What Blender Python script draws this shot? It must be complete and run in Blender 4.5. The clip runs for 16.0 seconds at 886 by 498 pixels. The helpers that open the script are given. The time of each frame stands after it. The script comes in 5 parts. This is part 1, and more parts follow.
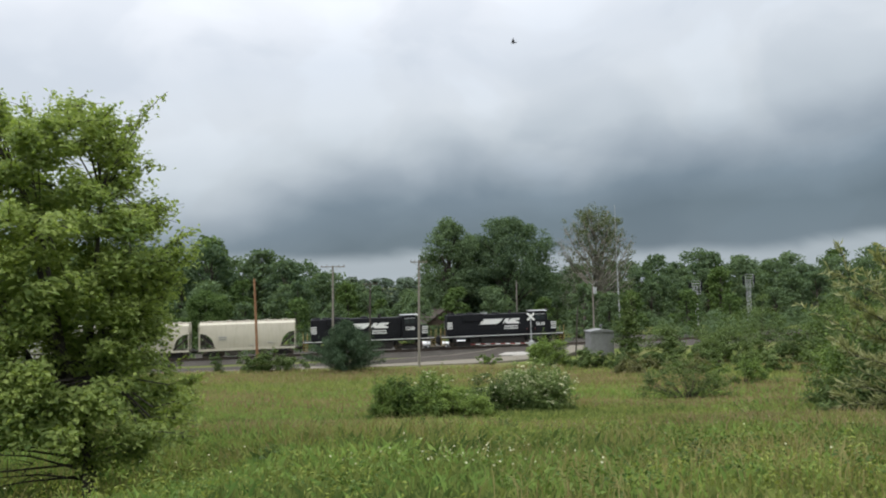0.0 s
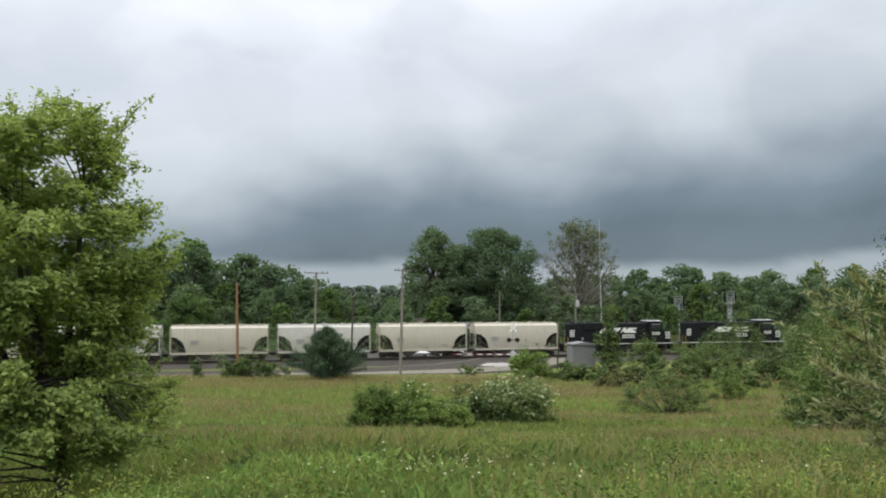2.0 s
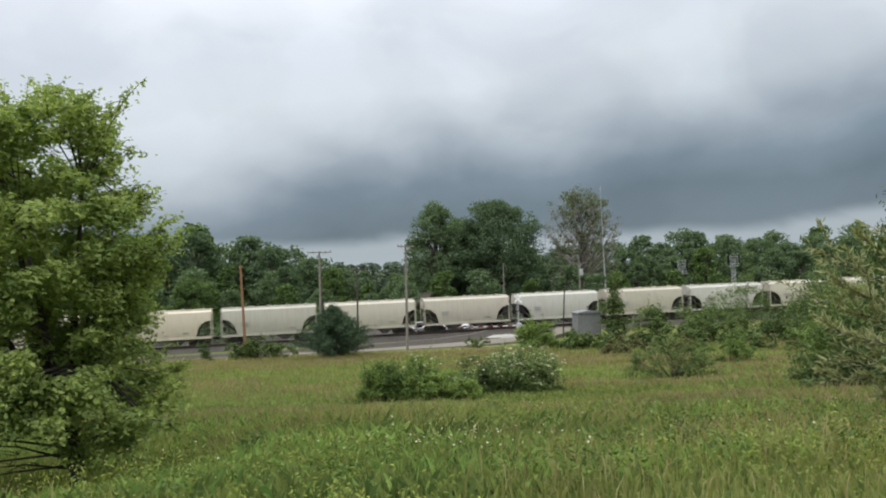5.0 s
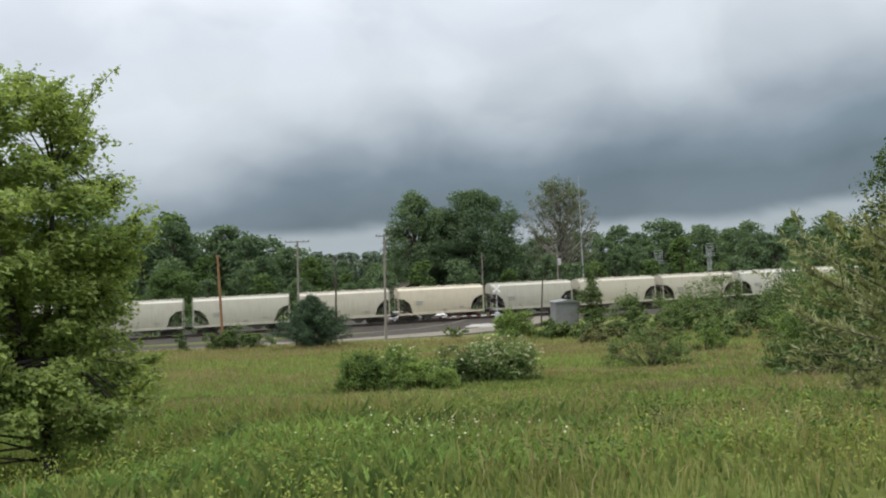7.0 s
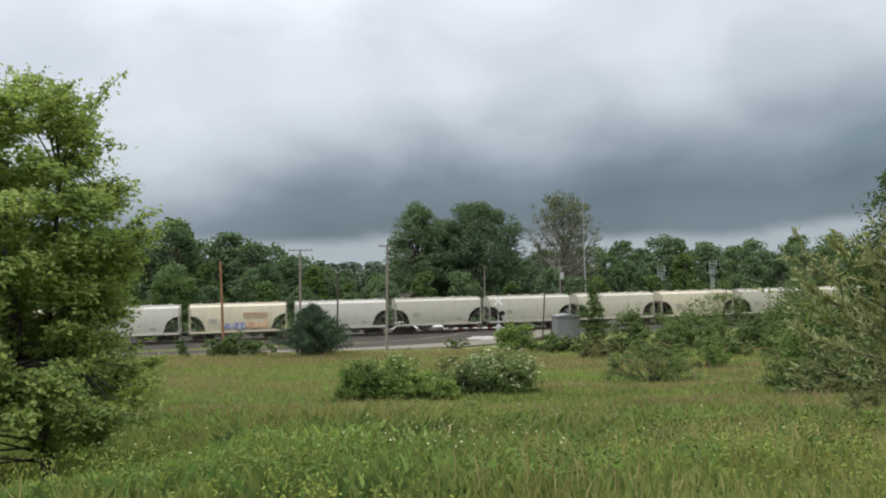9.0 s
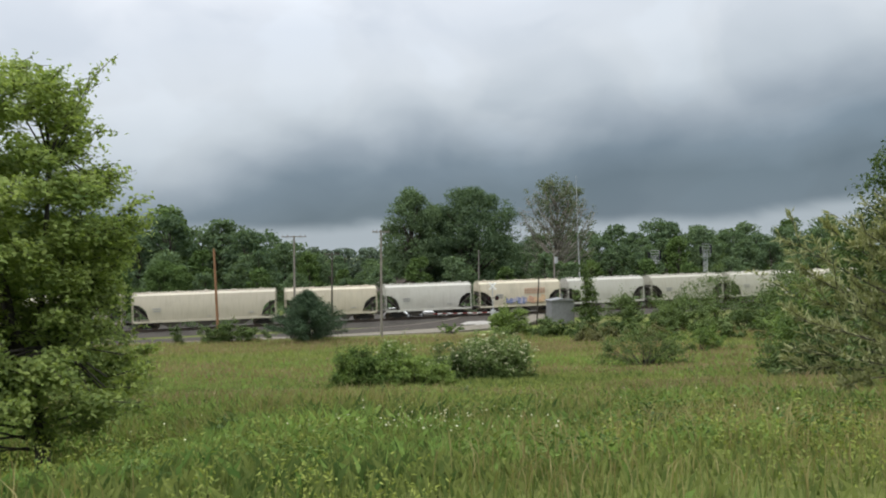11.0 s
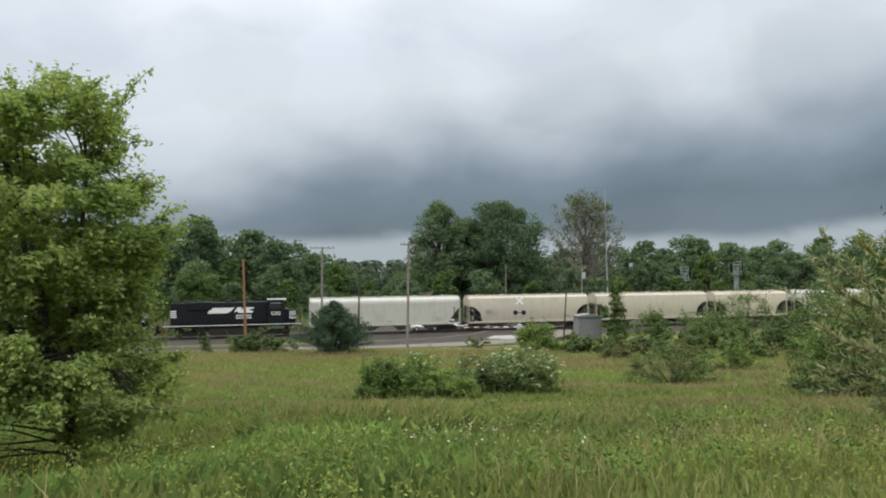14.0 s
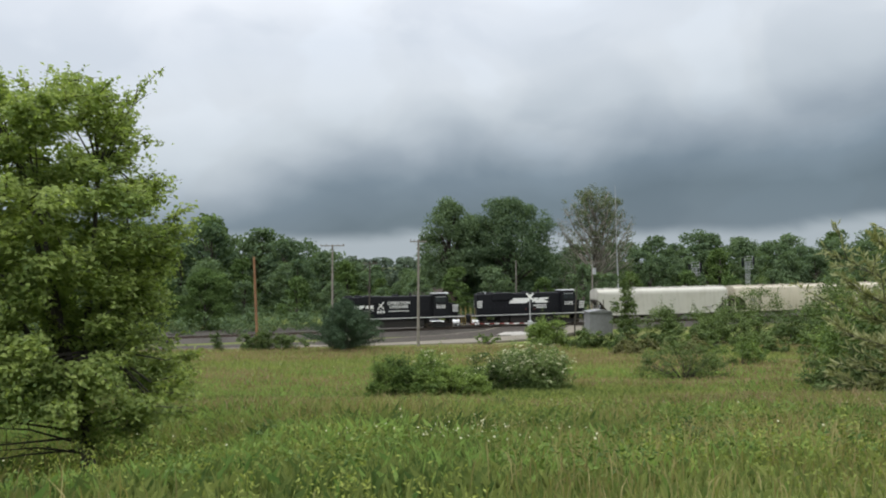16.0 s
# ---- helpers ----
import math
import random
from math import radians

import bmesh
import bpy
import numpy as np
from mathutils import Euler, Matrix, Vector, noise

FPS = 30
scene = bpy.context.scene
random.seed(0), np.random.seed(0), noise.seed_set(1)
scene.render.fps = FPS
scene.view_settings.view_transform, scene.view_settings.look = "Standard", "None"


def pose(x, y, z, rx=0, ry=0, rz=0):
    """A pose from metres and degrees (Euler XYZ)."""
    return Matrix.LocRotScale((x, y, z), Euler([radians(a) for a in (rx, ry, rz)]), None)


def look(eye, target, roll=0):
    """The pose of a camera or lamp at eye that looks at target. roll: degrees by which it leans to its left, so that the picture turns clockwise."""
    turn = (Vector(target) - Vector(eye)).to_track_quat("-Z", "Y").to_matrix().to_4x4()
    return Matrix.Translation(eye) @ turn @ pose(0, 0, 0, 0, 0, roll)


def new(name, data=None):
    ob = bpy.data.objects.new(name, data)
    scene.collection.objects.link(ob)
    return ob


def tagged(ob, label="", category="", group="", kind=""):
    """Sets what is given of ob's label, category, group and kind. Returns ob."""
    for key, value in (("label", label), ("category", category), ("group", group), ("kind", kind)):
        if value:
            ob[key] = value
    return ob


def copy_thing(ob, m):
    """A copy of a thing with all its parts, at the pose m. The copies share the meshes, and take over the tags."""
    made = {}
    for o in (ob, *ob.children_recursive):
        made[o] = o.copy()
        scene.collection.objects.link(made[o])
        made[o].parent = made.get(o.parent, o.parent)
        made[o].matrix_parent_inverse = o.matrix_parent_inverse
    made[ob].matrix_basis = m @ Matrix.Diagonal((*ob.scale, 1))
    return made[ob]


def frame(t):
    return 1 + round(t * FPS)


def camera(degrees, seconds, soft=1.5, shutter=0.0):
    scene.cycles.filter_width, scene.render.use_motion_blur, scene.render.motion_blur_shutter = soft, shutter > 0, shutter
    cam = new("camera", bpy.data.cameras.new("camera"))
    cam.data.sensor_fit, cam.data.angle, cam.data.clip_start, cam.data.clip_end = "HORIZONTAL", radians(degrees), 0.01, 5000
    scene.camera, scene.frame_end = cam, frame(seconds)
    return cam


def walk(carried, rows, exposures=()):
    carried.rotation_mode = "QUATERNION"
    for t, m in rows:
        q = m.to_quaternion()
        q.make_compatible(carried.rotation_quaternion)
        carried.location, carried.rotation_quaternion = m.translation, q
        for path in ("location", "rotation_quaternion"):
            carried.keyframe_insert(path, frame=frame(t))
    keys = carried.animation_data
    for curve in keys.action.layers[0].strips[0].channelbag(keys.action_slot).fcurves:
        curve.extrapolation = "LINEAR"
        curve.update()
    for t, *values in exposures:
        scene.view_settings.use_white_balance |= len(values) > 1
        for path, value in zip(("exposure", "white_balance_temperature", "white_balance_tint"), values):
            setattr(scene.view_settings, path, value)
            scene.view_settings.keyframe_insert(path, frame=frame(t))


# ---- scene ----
EYE = 10.0
cam = camera(60.0, 16.0, soft=2.0)


def cam_pose(x, y, z, yaw, pitch, roll):
    return pose(x, y, EYE + z, 90 + pitch, 0, yaw) @ pose(0, 0, 0, 0, 0, roll)


# seconds, eye offset, yaw, pitch, roll of the hand-held camera
WALK = [
    (0, -0, -0, 0, 0, 2.7, -1),
    (0.5, 0, -0.008, -0.001, 0.693, 2.691, -1.021),
    (1, 0.009, -0.021, 0.01, -0.367, 3.525, -0.581),
    (1.5, 0.009, -0.034, 0.014, -1.282, 3.396, 0.118),
    (2, 0, -0.014, 0.006, -1.16, 3.386, 0.485),
    (2.5, 0.001, -0.002, -0.005, -1.207, 2.651, 0.271),
    (3, -0.013, 0.033, -0.005, 0.165, 2.087, -0.445),
    (3.5, 0.002, 0.034, -0.007, 0.439, 2.178, -0.835),
    (4, 0.006, 0.022, -0.008, -0.026, 1.671, -1.14),
    (6.5, 0.03, 0.009, -0.003, -2.069, 1.273, -2.208),
    (7, 0.023, 0.024, 0.003, -2.523, 0.643, -1.87),
    (7.5, 0.025, 0.024, -0.003, -2.463, 0.992, -1.753),
    (8, 0.026, 0.036, -0.021, -2.684, -0.032, -1.751),
    (8.5, 0.033, 0.033, -0.013, -2.243, 1.79, -1.63),
    (9, 0.04, -0.003, -0.021, -2.317, 1.515, -0.614),
    (11.5, 0.041, 0.024, -0.028, -2.872, 0.365, -1.198),
    (12, 0.038, 0.009, -0.027, -2.875, 0.365, -1.309),
    (12.5, 0.043, 0.003, -0.036, -1.258, 0.916, -0.973),
    (13, 0.039, 0.006, -0.034, -1.623, 0.484, -1.088),
    (13.5, 0.028, 0.02, -0.034, -1.216, 0.869, -0.38),
    (14, 0.034, 0.008, -0.033, -0.724, 1.437, -0.153),
    (14.5, 0.04, -0.004, -0.029, -0.519, 1.114, -0.674),
    (15, 0.027, -0.003, -0.029, -0.234, 1.271, -0.626),
    (15.5, 0.029, 0.021, -0.032, 0.069, 1.289, -0.698),
    (16, 0.028, -0.001, -0.026, 0.016, 1.198, -0.585),
]
walk(cam, [(w[0], cam_pose(*w[1:])) for w in WALK])

# ---- world, sun ----
world = bpy.data.worlds.new("overcast_sky")
scene.world = world
world.use_nodes = True


def nd(tree, kind, **kw):
    n = tree.nodes.new(kind)
    for k, v in kw.items():
        if k in n.inputs:
            n.inputs[k].default_value = v
    return n


def ramp(tree, fac, stops, ease="LINEAR"):
    r = tree.nodes.new("ShaderNodeValToRGB")
    r.color_ramp.interpolation = ease
    el = r.color_ramp.elements
    while len(el) > 1:
        el.remove(el[-1])
    for i, (p, c) in enumerate(stops):
        e = el[0] if i == 0 else el.new(p)
        e.position = p
        e.color = (*c, 1.0) if len(c) == 3 else c
    tree.links.new(fac, r.inputs[0])
    return r.outputs[0]


def mth(tree, op, a, b=None, c=None, clamp=False):
    n = tree.nodes.new("ShaderNodeMath")
    n.operation, n.use_clamp = op, clamp
    for i, v in enumerate((a, b, c)):
        if v is None:
            continue
        if isinstance(v, (int, float)):
            n.inputs[i].default_value = v
        else:
            tree.links.new(v, n.inputs[i])
    return n.outputs[0]


def mixc(tree, fac, a, b, blend="MIX"):
    n = tree.nodes.new("ShaderNodeMix")
    n.data_type, n.blend_type = "RGBA", blend
    for sock, v in ((n.inputs[0], fac), (n.inputs[6], a), (n.inputs[7], b)):
        if isinstance(v, (int, float)):
            sock.default_value = v
        elif isinstance(v, tuple):
            sock.default_value = (*v, 1.0)
        else:
            tree.links.new(v, sock)
    return n.outputs[2]


def noise_at(tree, vec, scale, detail=4.0, rough=0.55, dist=0.0):
    n = nd(tree, "ShaderNodeTexNoise", Scale=scale, Detail=detail, Roughness=rough, Distortion=dist)
    if vec is not None:
        tree.links.new(vec, n.inputs["Vector"])
    return n.outputs[0]


def build_sky():
    t = world.node_tree
    t.nodes.clear()
    co = t.nodes.new("ShaderNodeTexCoord")
    sep = t.nodes.new("ShaderNodeSeparateXYZ")
    t.links.new(co.outputs["Generated"], sep.inputs[0])
    x, z = sep.outputs[0], sep.outputs[2]
    stretch = nd(t, "ShaderNodeMapping")
    stretch.inputs["Scale"].default_value = (1.0, 1.0, 1.55)
    t.links.new(co.outputs["Generated"], stretch.inputs[0])
    big = noise_at(t, stretch.outputs[0], 2.9, 3.0, 0.5, 0.1)
    small = noise_at(t, stretch.outputs[0], 7.0, 4.0, 0.5, 0.3)
    puff = noise_at(t, stretch.outputs[0], 5.6, 4.0, 0.45, 0.4)
    # height in the cloud deck, torn by the noise
    h = mth(t, "ADD", z, mth(t, "MULTIPLY", mth(t, "SUBTRACT", big, 0.5), 0.10))
    h = mth(t, "ADD", h, mth(t, "MULTIPLY", mth(t, "SUBTRACT", small, 0.5), 0.05))
    h = mth(t, "SUBTRACT", h, mth(t, "MULTIPLY", x, 0.10))
    cloud = ramp(t, h, [(0.0, (0.17, 0.22, 0.265)), (0.06, (0.155, 0.205, 0.245)), (0.10, (0.215, 0.275, 0.33)), (0.135, (0.38, 0.44, 0.50)),
                        (0.18, (0.60, 0.66, 0.715)), (0.23, (0.72, 0.775, 0.835)), (0.29, (0.75, 0.81, 0.89)), (0.36, (0.92, 0.965, 1.04)), (0.5, (1.2, 1.23, 1.26)), (0.75, (2.2, 2.25, 2.3)), (1.0, (2.9, 2.95, 3.0))])
    cloud = mixc(t, 1.0, cloud, ramp(t, puff, [(0.36, (0.90, 0.912, 0.925)), (0.50, (0.99, 0.99, 0.99)), (0.60, (1.035, 1.04, 1.045))], "EASE"), "MULTIPLY")
    # pale strip of clearer sky just over the horizon
    edge = mth(t, "ADD", z, mth(t, "MULTIPLY", mth(t, "SUBTRACT", small, 0.5), 0.03))
    edge = mth(t, "SUBTRACT", edge, mth(t, "MULTIPLY", mth(t, "MAXIMUM", mth(t, "SUBTRACT", x, 0.42), 0.0), 0.17))
    strip = ramp(t, edge, [(0.0, (1, 1, 1)), (0.030, (0.9, 0.9, 0.9)), (0.052, (0, 0, 0))], "EASE")
    col = mixc(t, strip, cloud, (0.43, 0.49, 0.54))
    sky = t.nodes.new("ShaderNodeTexSky")
    sky.sky_type, sky.sun_disc = "NISHITA", False
    sky.sun_elevation, sky.sun_rotation = radians(58), radians(215)
    dim = mixc(t, 1.0, sky.outputs[0], (0.1, 0.1, 0.1), "MULTIPLY")
    col = mixc(t, 0.95, dim, col)
    bg = t.nodes.new("ShaderNodeBackground")
    bg.inputs[1].default_value = 1.0
    t.links.new(col, bg.inputs[0])
    out = t.nodes.new("ShaderNodeOutputWorld")
    t.links.new(bg.outputs[0], out.inputs[0])


build_sky()
sun_data = bpy.data.lights.new("sun", "SUN")
sun_data.energy, sun_data.angle, sun_data.color = 1.4, radians(25), (1.0, 0.97, 0.92)
sun = new("sun", sun_data)
sun.matrix_world = look((0, 0, 0), (0.45, 0.5, -1.1))


# ---- materials ----
def material(name, rough=0.8, metal=0.0):
    m = bpy.data.materials.new(name)
    m.use_nodes = True
    b = m.node_tree.nodes["Principled BSDF"]
    b.inputs["Roughness"].default_value, b.inputs["Metallic"].default_value = rough, metal
    return m, m.node_tree, b


def coords(t, kind="Object"):
    return t.nodes.new("ShaderNodeTexCoord").outputs[kind]


def position(t):
    return t.nodes.new("ShaderNodeNewGeometry").outputs["Position"]


def bump(t, b, height, strength, dist=0.02):
    n = nd(t, "ShaderNodeBump", Strength=strength, Distance=dist)
    t.links.new(height, n.inputs["Height"])
    t.links.new(n.outputs[0], b.inputs["Normal"])


def plain(name, col, rough=0.6, metal=0.0, vary=0.25, scale=3.0):
    """A painted or metal surface, mottled at two scales."""
    m, t, b = material(name, rough, metal)
    c = coords(t)
    n = mth(t, "ADD", mth(t, "MULTIPLY", noise_at(t, c, scale), 0.6), mth(t, "MULTIPLY", noise_at(t, c, scale * 9), 0.4))
    dark = tuple(v * (1 - vary) for v in col)
    light = tuple(min(1, v * (1 + vary)) for v in col)
    t.links.new(ramp(t, n, [(0.3, dark), (0.7, light)]), b.inputs["Base Color"])
    bump(t, b, n, 0.15)
    return m


def leafy(name, dark, light, gloss=0.55, through_light=0.3, patch_scale=0.9):
    m, t, b = material(name, gloss)
    g = t.nodes.new("ShaderNodeNewGeometry")
    oi = t.nodes.new("ShaderNodeObjectInfo")
    patch = noise_at(t, g.outputs["Position"], patch_scale, 4.0, 0.65)
    patch = mth(t, "ADD", mth(t, "MULTIPLY", mth(t, "SUBTRACT", patch, 0.5), 2.2), 0.5)
    fac = mth(t, "ADD", mth(t, "MULTIPLY", g.outputs["Random Per Island"], 0.45), mth(t, "MULTIPLY", patch, 0.55))
    fac = mth(t, "ADD", fac, mth(t, "MULTIPLY", mth(t, "SUBTRACT", oi.outputs["Random"], 0.5), 0.35), clamp=True)
    mid = tuple((a + c) / 2 for a, c in zip(dark, light))
    col = ramp(t, fac, [(0.1, dark), (0.5, mid), (0.95, light)])
    t.links.new(col, b.inputs["Base Color"])
    b.inputs["Specular IOR Level"].default_value = 0.12
    tr = t.nodes.new("ShaderNodeBsdfTranslucent")
    t.links.new(mixc(t, 1.0, col, (1.1, 1.15, 0.6), "MULTIPLY"), tr.inputs[0])
    mx = t.nodes.new("ShaderNodeMixShader")
    mx.inputs[0].default_value = through_light
    t.links.new(b.outputs[0], mx.inputs[1])
    t.links.new(tr.outputs[0], mx.inputs[2])
    t.links.new(mx.outputs[0], t.nodes["Material Output"].inputs[0])
    return m


def ground_material():
    m, t, b = material("meadow_soil", 0.95)
    p = position(t)
    wide, mid, fine = noise_at(t, p, 0.09, 3.0), noise_at(t, p, 0.6, 4.0), noise_at(t, p, 9.0, 4.0)
    green = ramp(t, mth(t, "ADD", mth(t, "MULTIPLY", mid, 0.6), mth(t, "MULTIPLY", fine, 0.4)), [(0.3, (0.06, 0.085, 0.018)), (0.7, (0.15, 0.18, 0.045))])
    tan = ramp(t, fine, [(0.3, (0.11, 0.105, 0.045)), (0.7, (0.20, 0.175, 0.085))])
    t.links.new(mixc(t, ramp(t, wide, [(0.46, (0, 0, 0)), (0.62, (0.7, 0.7, 0.7))]), green, tan), b.inputs["Base Color"])
    b.inputs["Specular IOR Level"].default_value = 0.1
    bump(t, b, fine, 0.6, 0.08)
    return m


def gravel(name, dark, light, size=14.0):
    m, t, b = material(name, 0.95)
    p = position(t)
    v = nd(t, "ShaderNodeTexVoronoi", Scale=size)
    t.links.new(p, v.inputs["Vector"])
    f = mth(t, "ADD", mth(t, "MULTIPLY", noise_at(t, p, 0.5), 0.5), mth(t, "MULTIPLY", v.outputs["Distance"], 0.7))
    t.links.new(ramp(t, f, [(0.2, dark), (0.75, light)]), b.inputs["Base Color"])
    b.inputs["Specular IOR Level"].default_value = 0.1
    bump(t, b, v.outputs["Distance"], 0.6, 0.03)
    return m


def car_paint():
    """Weathered paint; the object's own colour, rust streaks and road dirt rising from the sill."""
    m, t, b = material("weathered_car_paint", 0.55)
    c = coords(t)
    oi = t.nodes.new("ShaderNodeObjectInfo")
    st = nd(t, "ShaderNodeMapping")
    st.inputs["Scale"].default_value = (3.2, 1.0, 0.25)
    off = t.nodes.new("ShaderNodeVectorMath")
    off.operation = "ADD"
    t.links.new(c, off.inputs[0])
    t.links.new(mth(t, "MULTIPLY", oi.outputs["Random"], 90.0), off.inputs[1])
    t.links.new(off.outputs[0], st.inputs[0])
    streak = noise_at(t, st.outputs[0], 1.6, 5.0, 0.6)
    blot = noise_at(t, off.outputs[0], 0.7, 4.0)
    col = mixc(t, ramp(t, streak, [(0.48, (0, 0, 0)), (0.82, (0.38, 0.38, 0.38))]), oi.outputs["Color"], (0.23, 0.19, 0.14))
    col = mixc(t, ramp(t, blot, [(0.5, (0, 0, 0)), (0.75, (0.35, 0.35, 0.35))]), col, (0.30, 0.27, 0.22))
    t.links.new(col, b.inputs["Base Color"])
    bump(t, b, streak, 0.1)
    return m


MEADOW = ground_material()
BALLAST = gravel("ballast_stone", (0.026, 0.024, 0.022), (0.085, 0.078, 0.070))
ASPHALT = gravel("worn_asphalt", (0.036, 0.032, 0.028), (0.072, 0.064, 0.056), 22.0)
CHIPS = gravel("pale_limestone_chips", (0.22, 0.21, 0.19), (0.36, 0.35, 0.325), 18.0)
SHOULDER = gravel("dusty_gravel_shoulder", (0.115, 0.105, 0.085), (0.20, 0.183, 0.15), 16.0)
PAINT = car_paint()
BLACK = plain("black_engine_paint", (0.006, 0.0065, 0.009), 0.62, 0.0, 0.4)
BLACK.node_tree.nodes["Principled BSDF"].inputs["Specular IOR Level"].default_value = 0.25
WHITE = plain("white_paint", (0.72, 0.72, 0.70), 0.5, 0.0, 0.08)
GREYPAINT = plain("grey_stencil", (0.30, 0.30, 0.29), 0.6)
YELLOW = plain("yellow_grab_iron", (0.34, 0.25, 0.08), 0.6)
RED = plain("red_stripe_paint", (0.22, 0.045, 0.04), 0.6)
DARKRED = plain("unlit_red_glass", (0.07, 0.008, 0.008), 0.3)
# grimy steel, near black because underbody shade is worked into the colour
SHADOWED = plain("grimy_shaded_underframe_steel", (0.020, 0.018, 0.016), 0.9, 0.1)
# wagon-end and chute steel; its dark tone carries the shade of the recesses
SLOPE = plain("recess_shaded_steel", (0.052, 0.045, 0.037), 0.85)
STEEL = plain("galvanised_steel", (0.42, 0.43, 0.44), 0.5, 0.25)
RAIL = plain("rail_steel", (0.13, 0.10, 0.085), 0.45, 0.7)
TIE = plain("creosoted_sleeper", (0.045, 0.036, 0.028), 0.95)
SHEDGREY = plain("grey_shed_paint", (0.17, 0.175, 0.18), 0.6)
POLE_GREY = plain("weathered_grey_pole_wood", (0.20, 0.18, 0.155), 0.95, 0.0, 0.3, 1.5)
POLE_BROWN = plain("brown_pole_wood", (0.22, 0.115, 0.06), 0.95, 0.0, 0.3, 1.5)
BARK = plain("dark_bark", (0.055, 0.047, 0.038), 0.95, 0.0, 0.45, 5.0)
PALE_BARK = plain("pale_bark", (0.22, 0.20, 0.17), 0.9, 0.0, 0.4, 2.0)
GLASS_DARK = plain("tinted_cab_glass", (0.03, 0.035, 0.04), 0.08)
INSULATOR = plain("brown_insulator", (0.10, 0.06, 0.04), 0.3)
LEAF_NEAR = leafy("young_oak_leaf", (0.088, 0.155, 0.05), (0.385, 0.455, 0.145), 0.5, 0.46, 1.2)
LEAF_WILLOW = leafy("willow_leaf", (0.14, 0.165, 0.07), (0.43, 0.43, 0.24), 0.45, 0.32)
LEAF_BUSH = leafy("bright_shrub_leaf", (0.055, 0.10, 0.027), (0.22, 0.30, 0.075))
LEAF_DARKBUSH = leafy("deep_shrub_leaf", (0.040, 0.072, 0.026), (0.135, 0.185, 0.062))
LEAF_FLOWERING = leafy("dogwood_leaf", (0.055, 0.095, 0.03), (0.17, 0.23, 0.08))
# the next two leaf colours are paler and bluer to include distance haze
LEAF_WOODS = leafy("hazed_woodland_leaf", (0.060, 0.098, 0.060), (0.158, 0.220, 0.114), 0.85, 0.36)
LEAF_FAR = leafy("hazed_far_leaf", (0.070, 0.100, 0.080), (0.125, 0.165, 0.115), 0.9, 0.2)
LEAF_LIGHT = leafy("light_woodland_leaf", (0.050, 0.09, 0.03), (0.125, 0.185, 0.058), 0.85, 0.25)
LEAF_SUMAC = leafy("reddish_sumac_leaf", (0.075, 0.085, 0.035), (0.175, 0.17, 0.072))
LEAF_DRY = leafy("sparse_dry_leaf", (0.075, 0.10, 0.05), (0.20, 0.225, 0.13))
NEEDLE = leafy("pine_needle", (0.022, 0.048, 0.026), (0.075, 0.115, 0.065), 0.7, 0.1)
PETAL = leafy("creamy_petal", (0.44, 0.44, 0.28), (0.66, 0.65, 0.48), 0.7, 0.2)
GRASS = leafy("meadow_grass_blade", (0.055, 0.098, 0.032), (0.31, 0.34, 0.12), 0.6, 0.38, 0.4)
GRASS_TAN = leafy("seeding_grass_blade", (0.15, 0.115, 0.065), (0.34, 0.26, 0.155), 0.7, 0.3, 0.35)
STRAW = leafy("pale_straw_seed_head", (0.18, 0.155, 0.065), (0.40, 0.35, 0.17), 0.7, 0.3, 0.5)
LUSH = leafy("lush_grass_blade", (0.07, 0.14, 0.042), (0.28, 0.40, 0.12), 0.6, 0.35, 0.5)
WEED = leafy("weed_leaf", (0.065, 0.115, 0.03), (0.33, 0.37, 0.10), 0.6, 0.35, 0.7)


# ---- building helpers ----
def mesh_object(name, verts, faces, mat, parent=None, label="", smooth=False):
    me = bpy.data.meshes.new(name)
    me.from_pydata(verts, [], faces)
    me.materials.append(mat)
    if smooth:
        me.polygons.foreach_set("use_smooth", [True] * len(me.polygons))
    me.update()
    ob = new(name, me)
    if parent:
        ob.parent = parent
    return tagged(ob, label)


def part(name, bm, mat, parent=None, label="", smooth=False):
    if isinstance(bm, Sticks):
        return mesh_object(name, bm.v, bm.f, mat, parent, label, True)
    me = bpy.data.meshes.new(name)
    bmesh.ops.recalc_face_normals(bm, faces=bm.faces)
    bm.to_mesh(me)
    bm.free()
    me.materials.append(mat)
    if smooth:
        me.polygons.foreach_set("use_smooth", [True] * len(me.polygons))
    ob = new(name, me)
    if parent:
        ob.parent = parent
    return tagged(ob, label)


def box(bm, x0, x1, y0, y1, z0, z1, bevel=0.0):
    vs = bmesh.ops.create_cube(bm, size=1.0)["verts"]
    bmesh.ops.transform(bm, matrix=pose((x0 + x1) / 2, (y0 + y1) / 2, (z0 + z1) / 2) @ Matrix.Diagonal((x1 - x0, y1 - y0, z1 - z0, 1)), verts=vs)
    if bevel:
        es = list({e for v in vs for e in v.link_edges})
        bmesh.ops.bevel(bm, geom=es, offset=bevel, segments=2, affect="EDGES", profile=0.5)


class Sticks:
    """Tapered sticks gathered as plain arrays, for plants with many twigs."""

    def __init__(self):
        self.v, self.f = [], []

    def add(self, a, b, r0, r1, sides):
        d = (b - a).normalized()
        u = d.orthogonal().normalized()
        w = d.cross(u)
        k = len(self.v)
        ring = [u * math.cos(2 * math.pi * i / sides) + w * math.sin(2 * math.pi * i / sides) for i in range(sides)]
        self.v += [tuple(a + o * r0) for o in ring] + [tuple(b + o * r1) for o in ring]
        self.f += [(k + i, k + (i + 1) % sides, k + sides + (i + 1) % sides, k + sides + i) for i in range(sides)]
        self.f += [tuple(k + i for i in reversed(range(sides))), tuple(k + sides + i for i in range(sides))]


